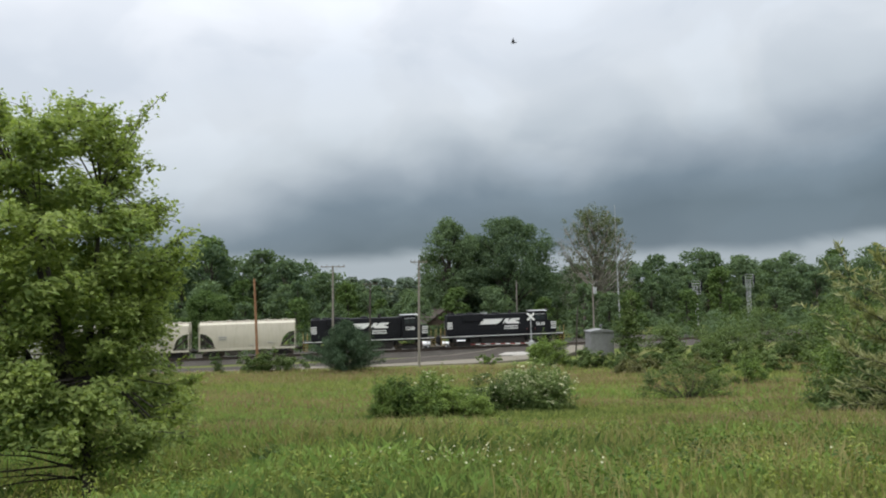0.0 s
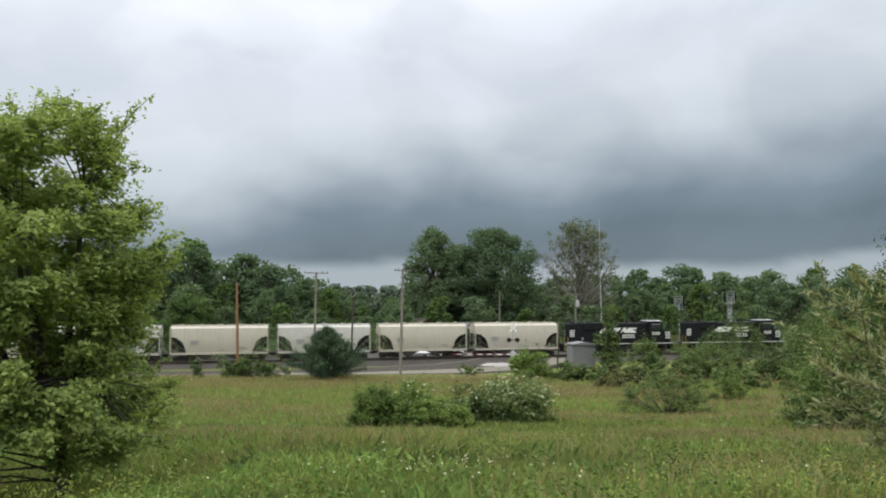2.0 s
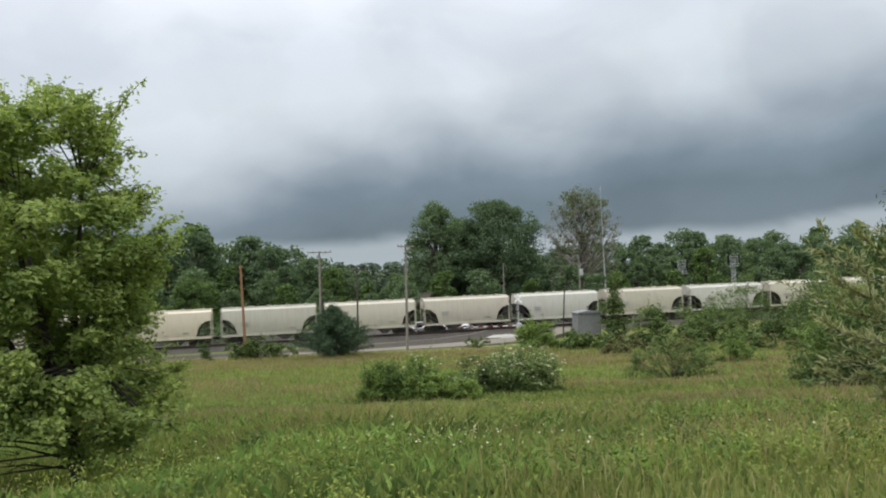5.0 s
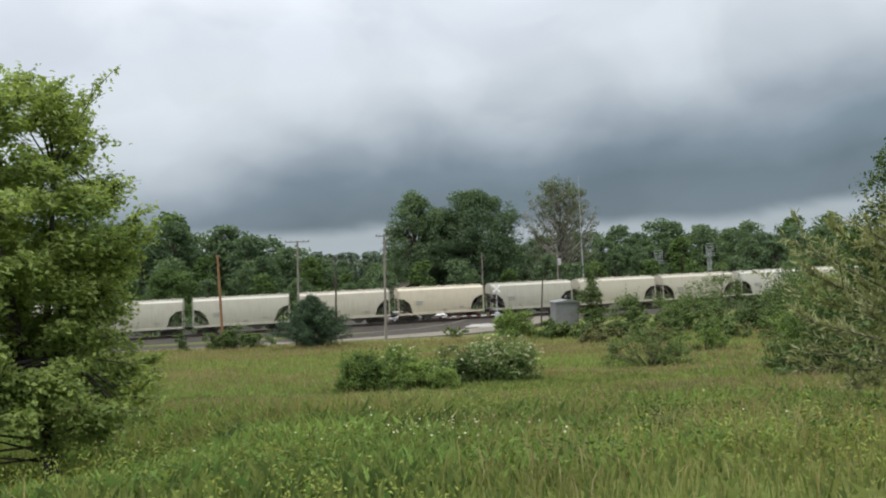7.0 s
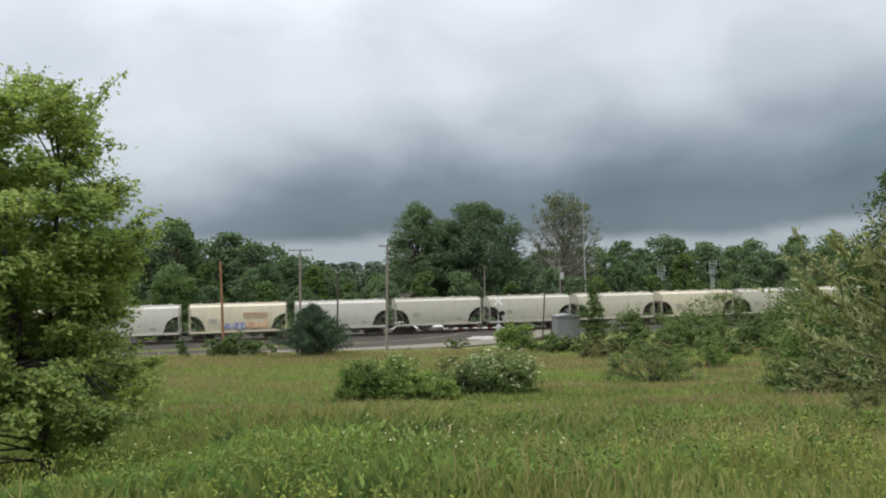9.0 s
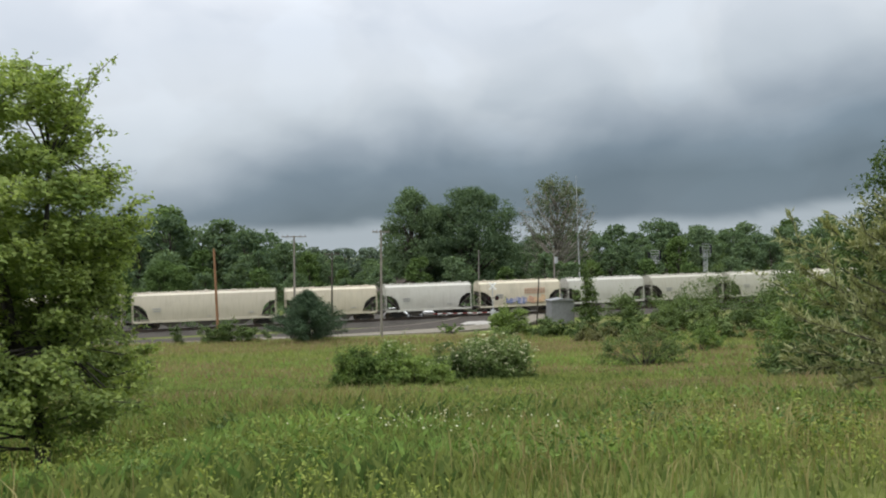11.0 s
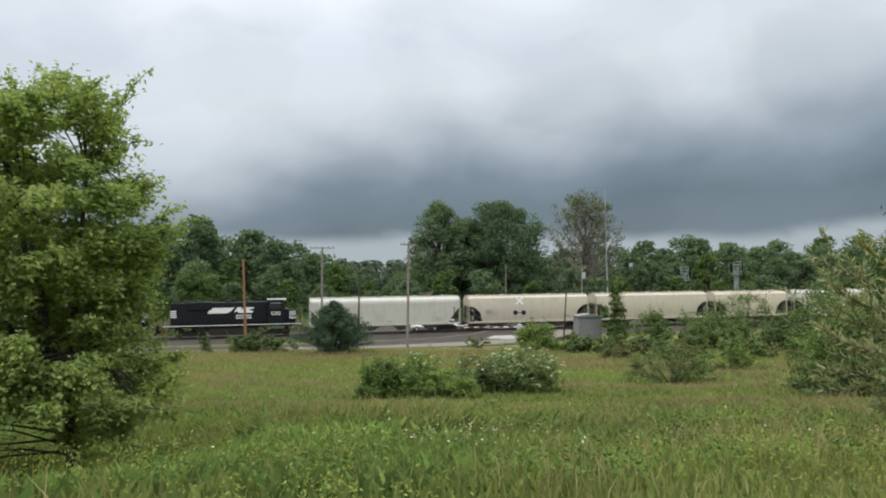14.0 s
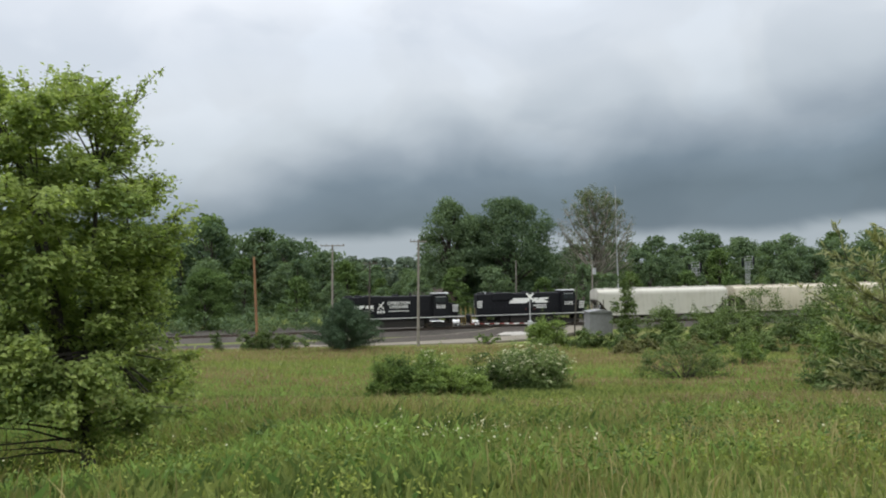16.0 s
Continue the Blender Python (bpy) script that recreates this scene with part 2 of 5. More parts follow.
def rod(bm, a, b, r0, r1=None, sides=8):
    a, b = Vector(a), Vector(b)
    d = b - a
    if isinstance(bm, Sticks):
        bm.add(a, b, r0, r0 if r1 is None else r1, sides)
        return
    vs = bmesh.ops.create_cone(bm, cap_ends=True, segments=sides, radius1=r0, radius2=r0 if r1 is None else r1, depth=d.length)["verts"]
    bmesh.ops.transform(bm, matrix=Matrix.Translation((a + b) / 2) @ d.to_track_quat("Z", "Y").to_matrix().to_4x4(), verts=vs)


def prism(bm, outline, y0, y1):
    """An outline in x, z pulled from y0 to y1."""
    f = [bm.verts.new((x, y0, z)) for x, z in outline]
    g = [bm.verts.new((x, y1, z)) for x, z in outline]
    bm.faces.new(f)
    bm.faces.new(g[::-1])
    for i in range(len(f)):
        j = (i + 1) % len(f)
        bm.faces.new((f[i], g[i], g[j], f[j]))


def B():
    return bmesh.new()


def empty(name, m=None):
    e = new(name)
    e.empty_display_size = 0.3
    if m is not None:
        e.matrix_basis = m
    return e


def text_mesh(name, words, size, mat, parent, m, label=""):
    cu = bpy.data.curves.new(name, "FONT")
    cu.body, cu.size, cu.extrude, cu.align_x, cu.offset = words, size, 0.006, "CENTER", 0.014 * size
    tmp = bpy.data.objects.new(name, cu)
    scene.collection.objects.link(tmp)
    me = bpy.data.meshes.new_from_object(tmp.evaluated_get(bpy.context.evaluated_depsgraph_get()))
    bpy.data.objects.remove(tmp)
    me.materials.clear()
    me.materials.append(mat)
    ob = new(name, me)
    ob.parent, ob.matrix_basis = parent, m
    return tagged(ob, label)


def leaves(rng, places, normals, size, aspect=0.55, fold=0.25, spread=0.35, jitter=0.5):
    """Folded leaf blades (two triangles each) at the places, facing roughly along the normals. Returns vertices and faces."""
    n = len(places)
    nrm = normals + rng.normal(0, jitter, (n, 3))
    nrm /= np.linalg.norm(nrm, axis=1, keepdims=True) + 1e-9
    t = rng.normal(0, 1, (n, 3))
    t -= nrm * (t * nrm).sum(1, keepdims=True)
    t /= np.linalg.norm(t, axis=1, keepdims=True) + 1e-9
    s = np.cross(nrm, t)
    k = (size * rng.uniform(1 - spread, 1 + spread, n))[:, None]
    v = np.stack([places - t * k * 0.5, places + s * k * aspect * 0.5 + nrm * k * fold * 0.5, places + t * k * 0.5, places - s * k * aspect * 0.5 + nrm * k * fold * 0.5], 1).reshape(-1, 3)
    i = np.arange(n) * 4
    f = np.concatenate([np.stack([i, i + 1, i + 2], 1), np.stack([i, i + 2, i + 3], 1)])
    return v, f


def fast_mesh(name, v, f, mat, parent=None, label="", kind=""):
    """A mesh from arrays of vertices and triangles."""
    me = bpy.data.meshes.new(name)
    me.vertices.add(len(v))
    me.vertices.foreach_set("co", np.asarray(v, np.float32).ravel())
    me.loops.add(len(f) * 3)
    me.loops.foreach_set("vertex_index", np.asarray(f, np.int32).ravel())
    me.polygons.add(len(f))
    me.polygons.foreach_set("loop_start", np.arange(len(f), dtype=np.int32) * 3)
    me.update(calc_edges=True)
    me.materials.append(mat)
    ob = new(name, me)
    if parent:
        ob.parent = parent
    return tagged(ob, label, kind=kind)


def clump_points(rng, centre, radii, n, shell=0.45):
    d = rng.normal(0, 1, (n, 3))
    d /= np.linalg.norm(d, axis=1, keepdims=True)
    r = rng.uniform(shell, 1.0, n)[:, None] ** 0.6
    return np.asarray(centre) + d * r * np.asarray(radii), d + np.array([0, 0, 0.5])


def tube(bm, pts, radii, sides=6):
    for (a, ra), (b, rb) in zip(zip(pts[:-1], radii[:-1]), zip(pts[1:], radii[1:])):
        rod(bm, a, b, ra, rb, sides)


# ---- the lie of the land ----
TH, D0, GRADE = radians(11.51), 104.23, 0.008
TD = Vector((math.cos(TH), math.sin(TH), GRADE)).normalized()
RAIL_Z = 1.5


def track_point(s, across=0.0, up=0.0):
    return Vector((s * math.cos(TH) - across * math.sin(TH), D0 + s * math.sin(TH) + across * math.cos(TH), RAIL_Z + GRADE * s + up))


PROFILE_Y = [-300, -20, 0, 5.5, 9, 14, 19, 26, 38, 50, 65, 78, 88, 100, 200, 400, 3000]
PROFILE_Z = [8.6, 8.6, 8.55, 8.35, 7.85, 7.12, 6.33, 5.22, 4.02, 3.1, 2.05, 1.35, 0.95, 0.75, 0.6, 0.6, 0.6]


def ground_z(x, y):
    """Height of the ground: a meadow that falls towards the railway, then level land."""
    z = float(np.interp(y, PROFILE_Y, PROFILE_Z))
    z += 0.008 * max(-60, min(60, x)) * min(1.0, max(0.0, y / 90))
    z -= 0.72 * min(1.0, max(0.0, (-x - 1.9) / 2.2)) * math.exp(-((y - 9.2) / 3.2) ** 2)
    near = min(1.0, max(0.0, (70 - y) / 40)) if y > 0 else 1.0
    z += near * (0.16 * noise.noise((x * 0.13, y * 0.13, 0.0)) + 0.07 * noise.noise((x * 0.5, y * 0.5, 3.0)))
    return z


GX, GY = np.arange(-66, 66.1, 0.5), np.arange(-11, 90.1, 0.5)
GRID = np.array([[ground_z(x, y) for x in GX] for y in GY])


def grid_at(table, x, y, x0, y0, step):
    u, w = (np.asarray(x) - x0) / step, (np.asarray(y) - y0) / step
    i, j = np.clip(u.astype(int), 0, table.shape[1] - 2), np.clip(w.astype(int), 0, table.shape[0] - 2)
    a, b = np.clip(u - i, 0, 1), np.clip(w - j, 0, 1)
    return (table[j, i] * (1 - a) + table[j, i + 1] * a) * (1 - b) + (table[j + 1, i] * (1 - a) + table[j + 1, i + 1] * a) * b


def ground_many(x, y):
    return grid_at(GRID, x, y, GX[0], GY[0], 0.5)


LATTICE = np.random.default_rng(7).uniform(-1, 1, (8, 128, 128))


def patches(x, y, size, layer):
    """Smooth patches from -1 to 1, about size metres across, with a finer octave."""
    total = 0.0
    for k, (s, w) in enumerate(((size, 0.7), (size * 0.4, 0.3))):
        u, v = np.asarray(x) / s + 700.3, np.asarray(y) / s + 700.7
        i, j = np.floor(u).astype(int), np.floor(v).astype(int)
        a, b = u - i, v - j
        a, b = a * a * (3 - 2 * a), b * b * (3 - 2 * b)
        L = LATTICE[(layer + 3 * k) % 8]
        i0, i1, j0, j1 = i % 128, (i + 1) % 128, j % 128, (j + 1) % 128
        total = total + w * ((L[j0, i0] * (1 - a) + L[j0, i1] * a) * (1 - b) + (L[j1, i0] * (1 - a) + L[j1, i1] * a) * b)
    return total


# ---- ground, railway, road ----
def build_ground():
    xs = np.unique(np.concatenate([np.linspace(-30, 30, 101), np.linspace(-140, 140, 71), np.array([-4000, -1500, -700, -300, -200, 200, 300, 700, 1500, 4000.0])]))
    ys = np.unique(np.concatenate([np.linspace(-20, 40, 101), np.linspace(40, 140, 61), np.array([-3000, -800, -200, -60, 170, 220, 300, 500, 900, 1800, 4000.0])]))
    v = [(x, y, ground_z(x, y)) for y in ys for x in xs]
    w = len(xs)
    f = [(j * w + i, j * w + i + 1, (j + 1) * w + i + 1, (j + 1) * w + i) for j in range(len(ys) - 1) for i in range(w - 1)]
    g = mesh_object("ground", v, f, MEADOW, smooth=True)
    tagged(g, "grassy meadow soil falling towards the railway", "ground", kind="structure")


def strip(name, mat, rows, label, category, thick=0.25):
    """A ribbon through rows of left and right points, with skirts."""
    v, f = [], []
    for a, b in rows:
        v += [tuple(a), tuple(b), (a[0], a[1], a[2] - thick), (b[0], b[1], b[2] - thick)]
    for i in range(len(rows) - 1):
        k, n = 4 * i, 4 * i + 4
        f += [(k, n, n + 1, k + 1), (k + 1, n + 1, n + 3, k + 3), (k, k + 2, n + 2, n)]
    ob = mesh_object(name, v, f, mat)
    return tagged(ob, label, category, kind="structure")


def build_railway():
    S = range(-260, 421, 10)
    v, f = [], []
    prof = [(-4.6, -1.15), (-2.0, -0.2), (2.0, -0.2), (4.6, -1.15)]
    for s in S:
        v += [tuple(track_point(s, a, u + 0.05 * noise.noise((s * 0.4, a, 0)))) for a, u in prof]
    for i in range(len(S) - 1):
        for j in range(3):
            f.append((4 * i + j, 4 * i + 4 + j, 4 * i + 5 + j, 4 * i + 1 + j))
    tagged(mesh_object("ballast_bed", v, f, BALLAST), "grey crushed-stone ballast bed under the railway track", "ballast", kind="structure")
    for side in (-0.75, 0.75):
        bm = B()
        for x0, x1, z0, z1 in ((-0.07, 0.07, -0.17, -0.14), (-0.01, 0.01, -0.14, -0.04), (-0.036, 0.036, -0.04, 0.0)):
            a, b = track_point(-260), track_point(420)
            L = (b - a).length
            box(bm, 0, L, x0, x1, z0, z1)
        r = part("rail", bm, RAIL)
        r.matrix_basis = TRACK_POSE(-260) @ pose(0, side, 0)
        tagged(r, "worn steel rail on dark wooden sleepers", "rail", "rails", "structure")
    bm_v, bm_f = [], []
    for k in range(-100, 520):
        m = TRACK_POSE(k * 0.6)
        base = len(bm_v)
        for x in (-0.11, 0.11):
            for y in (-1.3, 1.3):
                for z in (-0.3, -0.165):
                    bm_v.append(tuple(m @ Vector((x, y, z))))
        q = [(0, 1, 3, 2), (4, 6, 7, 5), (0, 4, 5, 1), (2, 3, 7, 6), (1, 5, 7, 3)]
        bm_f += [tuple(base + i for i in t) for t in q]
    tagged(mesh_object("sleepers", bm_v, bm_f, TIE), "dark creosoted wooden sleepers in ballast", "sleepers", kind="stuff")


def TRACK_POSE(s):
    p = track_point(s)
    return pose(p.x, p.y, p.z, 0, -math.degrees(math.atan(GRADE)), math.degrees(TH))


def on_ground(x, y, up=0.0):
    return Vector((x, y, ground_z(x, y) + up))


def build_road():
    # centre line of the lane: along the railway, then over the crossing
    path = [(-120, 74.5), (-60, 83.0), (-33, 88.2), (-16, 90.3), (-6, 92.2), (2, 94.6), (8, 98.0), (12, 103.0), (14.5, 110), (16, 125), (16, 160)]
    zs = [0.3, 0.42, 0.62, 0.85, 1.0, 1.15, 1.32, 1.46, 1.4, 1.0, 0.95]
    wid = [2.3, 2.3, 2.3, 2.3, 2.4, 2.8, 3.8, 4.4, 3.6, 3.2, 3.2]
    side = [0.9, 0.9, 1.0, 1.6, 3.0, 4.8, 4.8, 2.6, 1.5, 1, 1]
    rows, shoulder = [], []
    for i, ((x, y), z, w) in enumerate(zip(path, zs, wid)):
        x0, y0 = path[max(0, i - 1)]
        x1, y1 = path[min(len(path) - 1, i + 1)]
        d = Vector((x1 - x0, y1 - y0, 0)).normalized()
        nrm = Vector((-d.y, d.x, 0))
        c = Vector((x, y, z + 0.05))
        rows.append((c + nrm * w, c - nrm * w))
        shoulder.append((c + nrm * (w + 0.6) - Vector((0, 0, 0.03)), c - nrm * (w + side[i]) - Vector((0, 0, 0.03))))
    lift = lambda p, up: Vector((p.x, p.y, max(p.z, ground_z(p.x, p.y) + up)))
    rows = [(lift(a, 0.09), lift(b, 0.09)) for a, b in rows]
    shoulder = [(lift(a, 0.05), lift(b, 0.05)) for a, b in shoulder]
    strip("road", ASPHALT, rows, "worn grey asphalt lane beside the railway", "road")
    strip("road_shoulder", SHOULDER, shoulder[:9], "dusty pale gravel shoulder of the lane", "shoulder", 0.4)
    # added dark ground beyond the rails, standing in for shade beneath the wagons
    raised = lambda p: Vector((p.x, p.y, max(p.z, ground_z(p.x, p.y) + 0.06)))
    beyond = [(raised(track_point(s, 19.0, -1.05)), raised(track_point(s, 3.9, -0.95))) for s in range(-200, 320, 20)]
    strip("cinder_strip", BALLAST, beyond, "dark gravel strip added beyond the rails for the shade under the wagons", "cinder strip", 0.4)
    # a heap of pale stone chips beside the crossing
    rng = np.random.default_rng(5)
    v, f = [], []
    n = 28
    v.append((8.8, 95.2, 1.62))
    for ring, (r, h) in enumerate(((0.5, 1.55), (0.85, 1.35), (1.0, 0.8))):
        for k in range(n):
            a = 2 * math.pi * k / n
            j = 1 + 0.12 * rng.normal()
            v.append((8.8 + 2.6 * r * j * math.cos(a), 95.2 + 1.3 * r * j * math.sin(a), h + 0.05 * rng.normal()))
    for k in range(n):
        f.append((0, 1 + k, 1 + (k + 1) % n))
        for ring in (0, 1):
            a, b = 1 + ring * n, 1 + (ring + 1) * n
            f.append((a + k, b + k, b + (k + 1) % n, a + (k + 1) % n))
    tagged(mesh_object("gravel_heap", v, f, CHIPS, smooth=True), "low heap of pale stone chips beside the lane", "gravel heap", kind="stuff")


build_ground()
build_railway()
build_road()


# ---- rolling stock ----
def make_bogie(parent, x, wheel_r=0.42, base=0.9):
    """A two-axle truck: side frames with springs, and two turning wheelsets."""
    bm = B()
    for y in (-0.98, 0.98):
        prism(bm, [(-base - 0.25, 0.5), (-base - 0.2, 0.32), (-base + 0.25, 0.32), (-0.45, 0.2), (0.45, 0.2), (base - 0.25, 0.32), (base + 0.2, 0.32), (base + 0.25, 0.5), (0.5, 0.78), (-0.5, 0.78)], y - 0.09, y + 0.09)
    box(bm, -0.2, 0.2, -0.95, 0.95, 0.45, 0.75)
    bogie = part("bogie", bm, SHADOWED, parent, "grimy steel bogie frame, underbody shade in its dark colour")
    bogie.location = (x, 0, 0)
    for dx in (-base, base):
        bm = B()
        for y in (-0.75, 0.75):
            rod(bm, (0, y - 0.065, 0), (0, y + 0.065, 0), wheel_r, sides=20)
            rod(bm, (0, y + (0.06 if y > 0 else -0.06) - 0.02, 0), (0, y + (0.06 if y > 0 else -0.06) + 0.02, 0), wheel_r * 0.45, sides=12)
            for k in range(6):
                a = k * math.pi / 3
                yy = y + (0.075 if y > 0 else -0.075)
                rod(bm, (0, yy, 0), (math.cos(a) * wheel_r * 0.8, yy, math.sin(a) * wheel_r * 0.8), 0.03, sides=4)
        rod(bm, (0, -0.95, 0), (0, 0.95, 0), 0.08, sides=8)
        wset = part("wheelset", bm, RAIL, bogie)
        wset.location = (dx, 0, wheel_r)
        wset["wheel_radius"] = wheel_r
    return bogie


def make_hopper(name, length, height, curved=True, bays=3, cut=2.0):
    """A covered hopper wagon, forward along +x, origin on the rail top under its middle."""
    car = empty(name)
    hb, sill, half = length / 2 - 0.62, 1.12, 1.55
    # body shell: sections along the length, with the lower corners cut away in a curve over the bogies
    xs = [-hb] + [-hb + cut * (1 - math.cos(a * math.pi / 16)) * 1.0 for a in range(1, 9)]
    xs += [hb * k / 6 for k in range(-3, 4)]
    xs += sorted(-x for x in xs[:9])
    xs = sorted(set(round(x, 4) for x in xs))
    v, f = [], []
    ring = 0
    for x in xs:
        d = hb - abs(x)
        low = sill
        if d < cut:
            low = sill + 0.12 + (height - sill - 1.55) * math.sqrt(max(0.0, 1 - (d / cut) ** 2)) if curved else sill + 0.12 + (height - sill - 1.6) * (1 - d / cut)
        top = height - 0.12
        sec = []
        for k in range(9):
            q = k / 8
            z = low + (top - 0.45 - low) * q
            qq = (z - sill) / (top - 0.45 - sill)
            bulge = (0.20 * math.sin((0.12 + 0.80 * max(0.0, qq)) * math.pi) - 0.10) if curved else 0.0
            sec.append((half - 0.06 + bulge - (0.05 * qq if curved else 0.0), z))
        sec += [(half - 0.20, top - 0.26), (half - 0.42, top - 0.10), (0.7, top - 0.02), (0, top)]
        full = [(-y, z) for y, z in sec] + [(y, z) for y, z in sec[-2::-1]]
        ring = len(full)
        v += [(x, y, z) for y, z in full]
    for i in range(len(xs) - 1):
        for j in range(ring - 1):
            a = i * ring + j
            f.append((a, a + 1, a + ring + 1, a + ring))
    for i in (0, len(xs) - 1):
        idx = [i * ring + j for j in range(ring)]
        f.append(tuple(idx))
    body = mesh_object("body", v, f, PAINT, car, "weathered painted steel wagon body", smooth=True)
    mod = body.modifiers.new("edge", "EDGE_SPLIT")
    mod.split_angle = radians(40)
    # slope sheets behind the cut corners, coloured dark for the shade in the openings
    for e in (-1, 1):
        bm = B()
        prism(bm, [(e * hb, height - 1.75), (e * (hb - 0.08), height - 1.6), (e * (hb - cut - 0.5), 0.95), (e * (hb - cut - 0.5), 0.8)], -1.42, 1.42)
        part("slope_sheet", bm, SLOPE, car, "sloping end sheet, recess shade in its colour")
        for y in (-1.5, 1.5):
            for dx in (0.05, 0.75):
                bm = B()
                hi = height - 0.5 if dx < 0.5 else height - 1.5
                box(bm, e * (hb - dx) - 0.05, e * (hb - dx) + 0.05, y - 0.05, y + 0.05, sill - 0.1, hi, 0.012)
                # inner posts share the shade-darkened colour of the recess
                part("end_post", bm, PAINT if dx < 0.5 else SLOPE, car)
        bm = B()
        for k in range(8):
            z = sill + 0.1 + k * (height - sill - 0.3) / 8
            rod(bm, (e * (hb + 0.12), -1.45, z), (e * (hb + 0.12), -1.0, z), 0.016, sides=5)
        for y in (-1.45, -1.0):
            rod(bm, (e * (hb + 0.12), y, sill - 0.3), (e * (hb + 0.12), y, height - 0.1), 0.02, sides=5)
        part("ladder", bm, PAINT, car)
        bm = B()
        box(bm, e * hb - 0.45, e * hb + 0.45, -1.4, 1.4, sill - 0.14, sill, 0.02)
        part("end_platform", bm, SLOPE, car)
        bm = B()
        box(bm, min(e * hb, e * (length / 2 + 0.02)), max(e * hb, e * (length / 2 + 0.02)), -0.12, 0.12, 0.72, 0.98, 0.03)
        box(bm, e * (length / 2 - 0.12) - 0.12, e * (length / 2 - 0.12) + 0.12, -0.2, 0.2, 0.66, 1.02, 0.05)
        part("coupler", bm, SHADOWED, car)
        bm = B()
        rod(bm, (e * (hb - 0.2), -0.35, 1.9), (e * (hb - 0.2), 0.35, 1.9), 0.3, sides=12)
        part("brake_cylinder", bm, SLOPE, car)
    for y in (-1.5, 1.5):
        bm = B()
        box(bm, -hb, hb, y - 0.06, y + 0.06, sill - 0.16, sill + 0.10, 0.015)
        part("side_sill", bm, PAINT, car)
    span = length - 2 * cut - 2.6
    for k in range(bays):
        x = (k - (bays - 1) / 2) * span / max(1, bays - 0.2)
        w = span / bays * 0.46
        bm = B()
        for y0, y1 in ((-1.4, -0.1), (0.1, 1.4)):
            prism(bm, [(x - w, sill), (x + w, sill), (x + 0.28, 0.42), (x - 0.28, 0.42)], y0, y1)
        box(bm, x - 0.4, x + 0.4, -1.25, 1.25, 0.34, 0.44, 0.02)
        part("hopper_chute", bm, SLOPE, car, "hopper discharge chute in shade-darkened steel")
    bm = B()
    for y in (-0.45, 0.45):
        box(bm, -hb - 0.1, hb + 0.1, y - 0.2, y + 0.2, height - 0.05, height - 0.01)
    for k in range(9):
        x = -hb + (k + 0.5) * 2 * hb / 9
        box(bm, x - 0.04, x + 0.04, -0.62, 0.62, height - 0.14, height - 0.02)
    part("roof_walkway", bm, PAINT, car, "pale roof walkway")
    for k in range(5):
        x = -hb + (k + 0.5) * 2 * hb / 5
        bm = B()
        rod(bm, (x, 0, height - 0.14), (x, 0, height + 0.06), 0.34, 0.3, 14)
        box(bm, x - 0.05, x + 0.05, -0.4, 0.4, height + 0.06, height + 0.1)
        part("roof_hatch", bm, PAINT, car)
    make_bogie(car, hb - 1.55)
    make_bogie(car, -hb + 1.55)
    # stencilled lettering that cannot be read: plain bars
    for x, z, w, h in ((-hb + cut + 0.9, sill + 1.55, 1.0, 0.16), (-hb + cut + 0.9, sill + 1.25, 0.9, 0.14), (hb - cut - 1.2, sill + 0.7, 0.7, 0.10), (0.4, sill + 0.42, 0.5, 0.08)):
        bm = B()
        box(bm, x - w / 2, x + w / 2, -half - 0.075, -half - 0.02, z - h / 2, z + h / 2)
        part("stencil", bm, GREYPAINT, car)
    return car


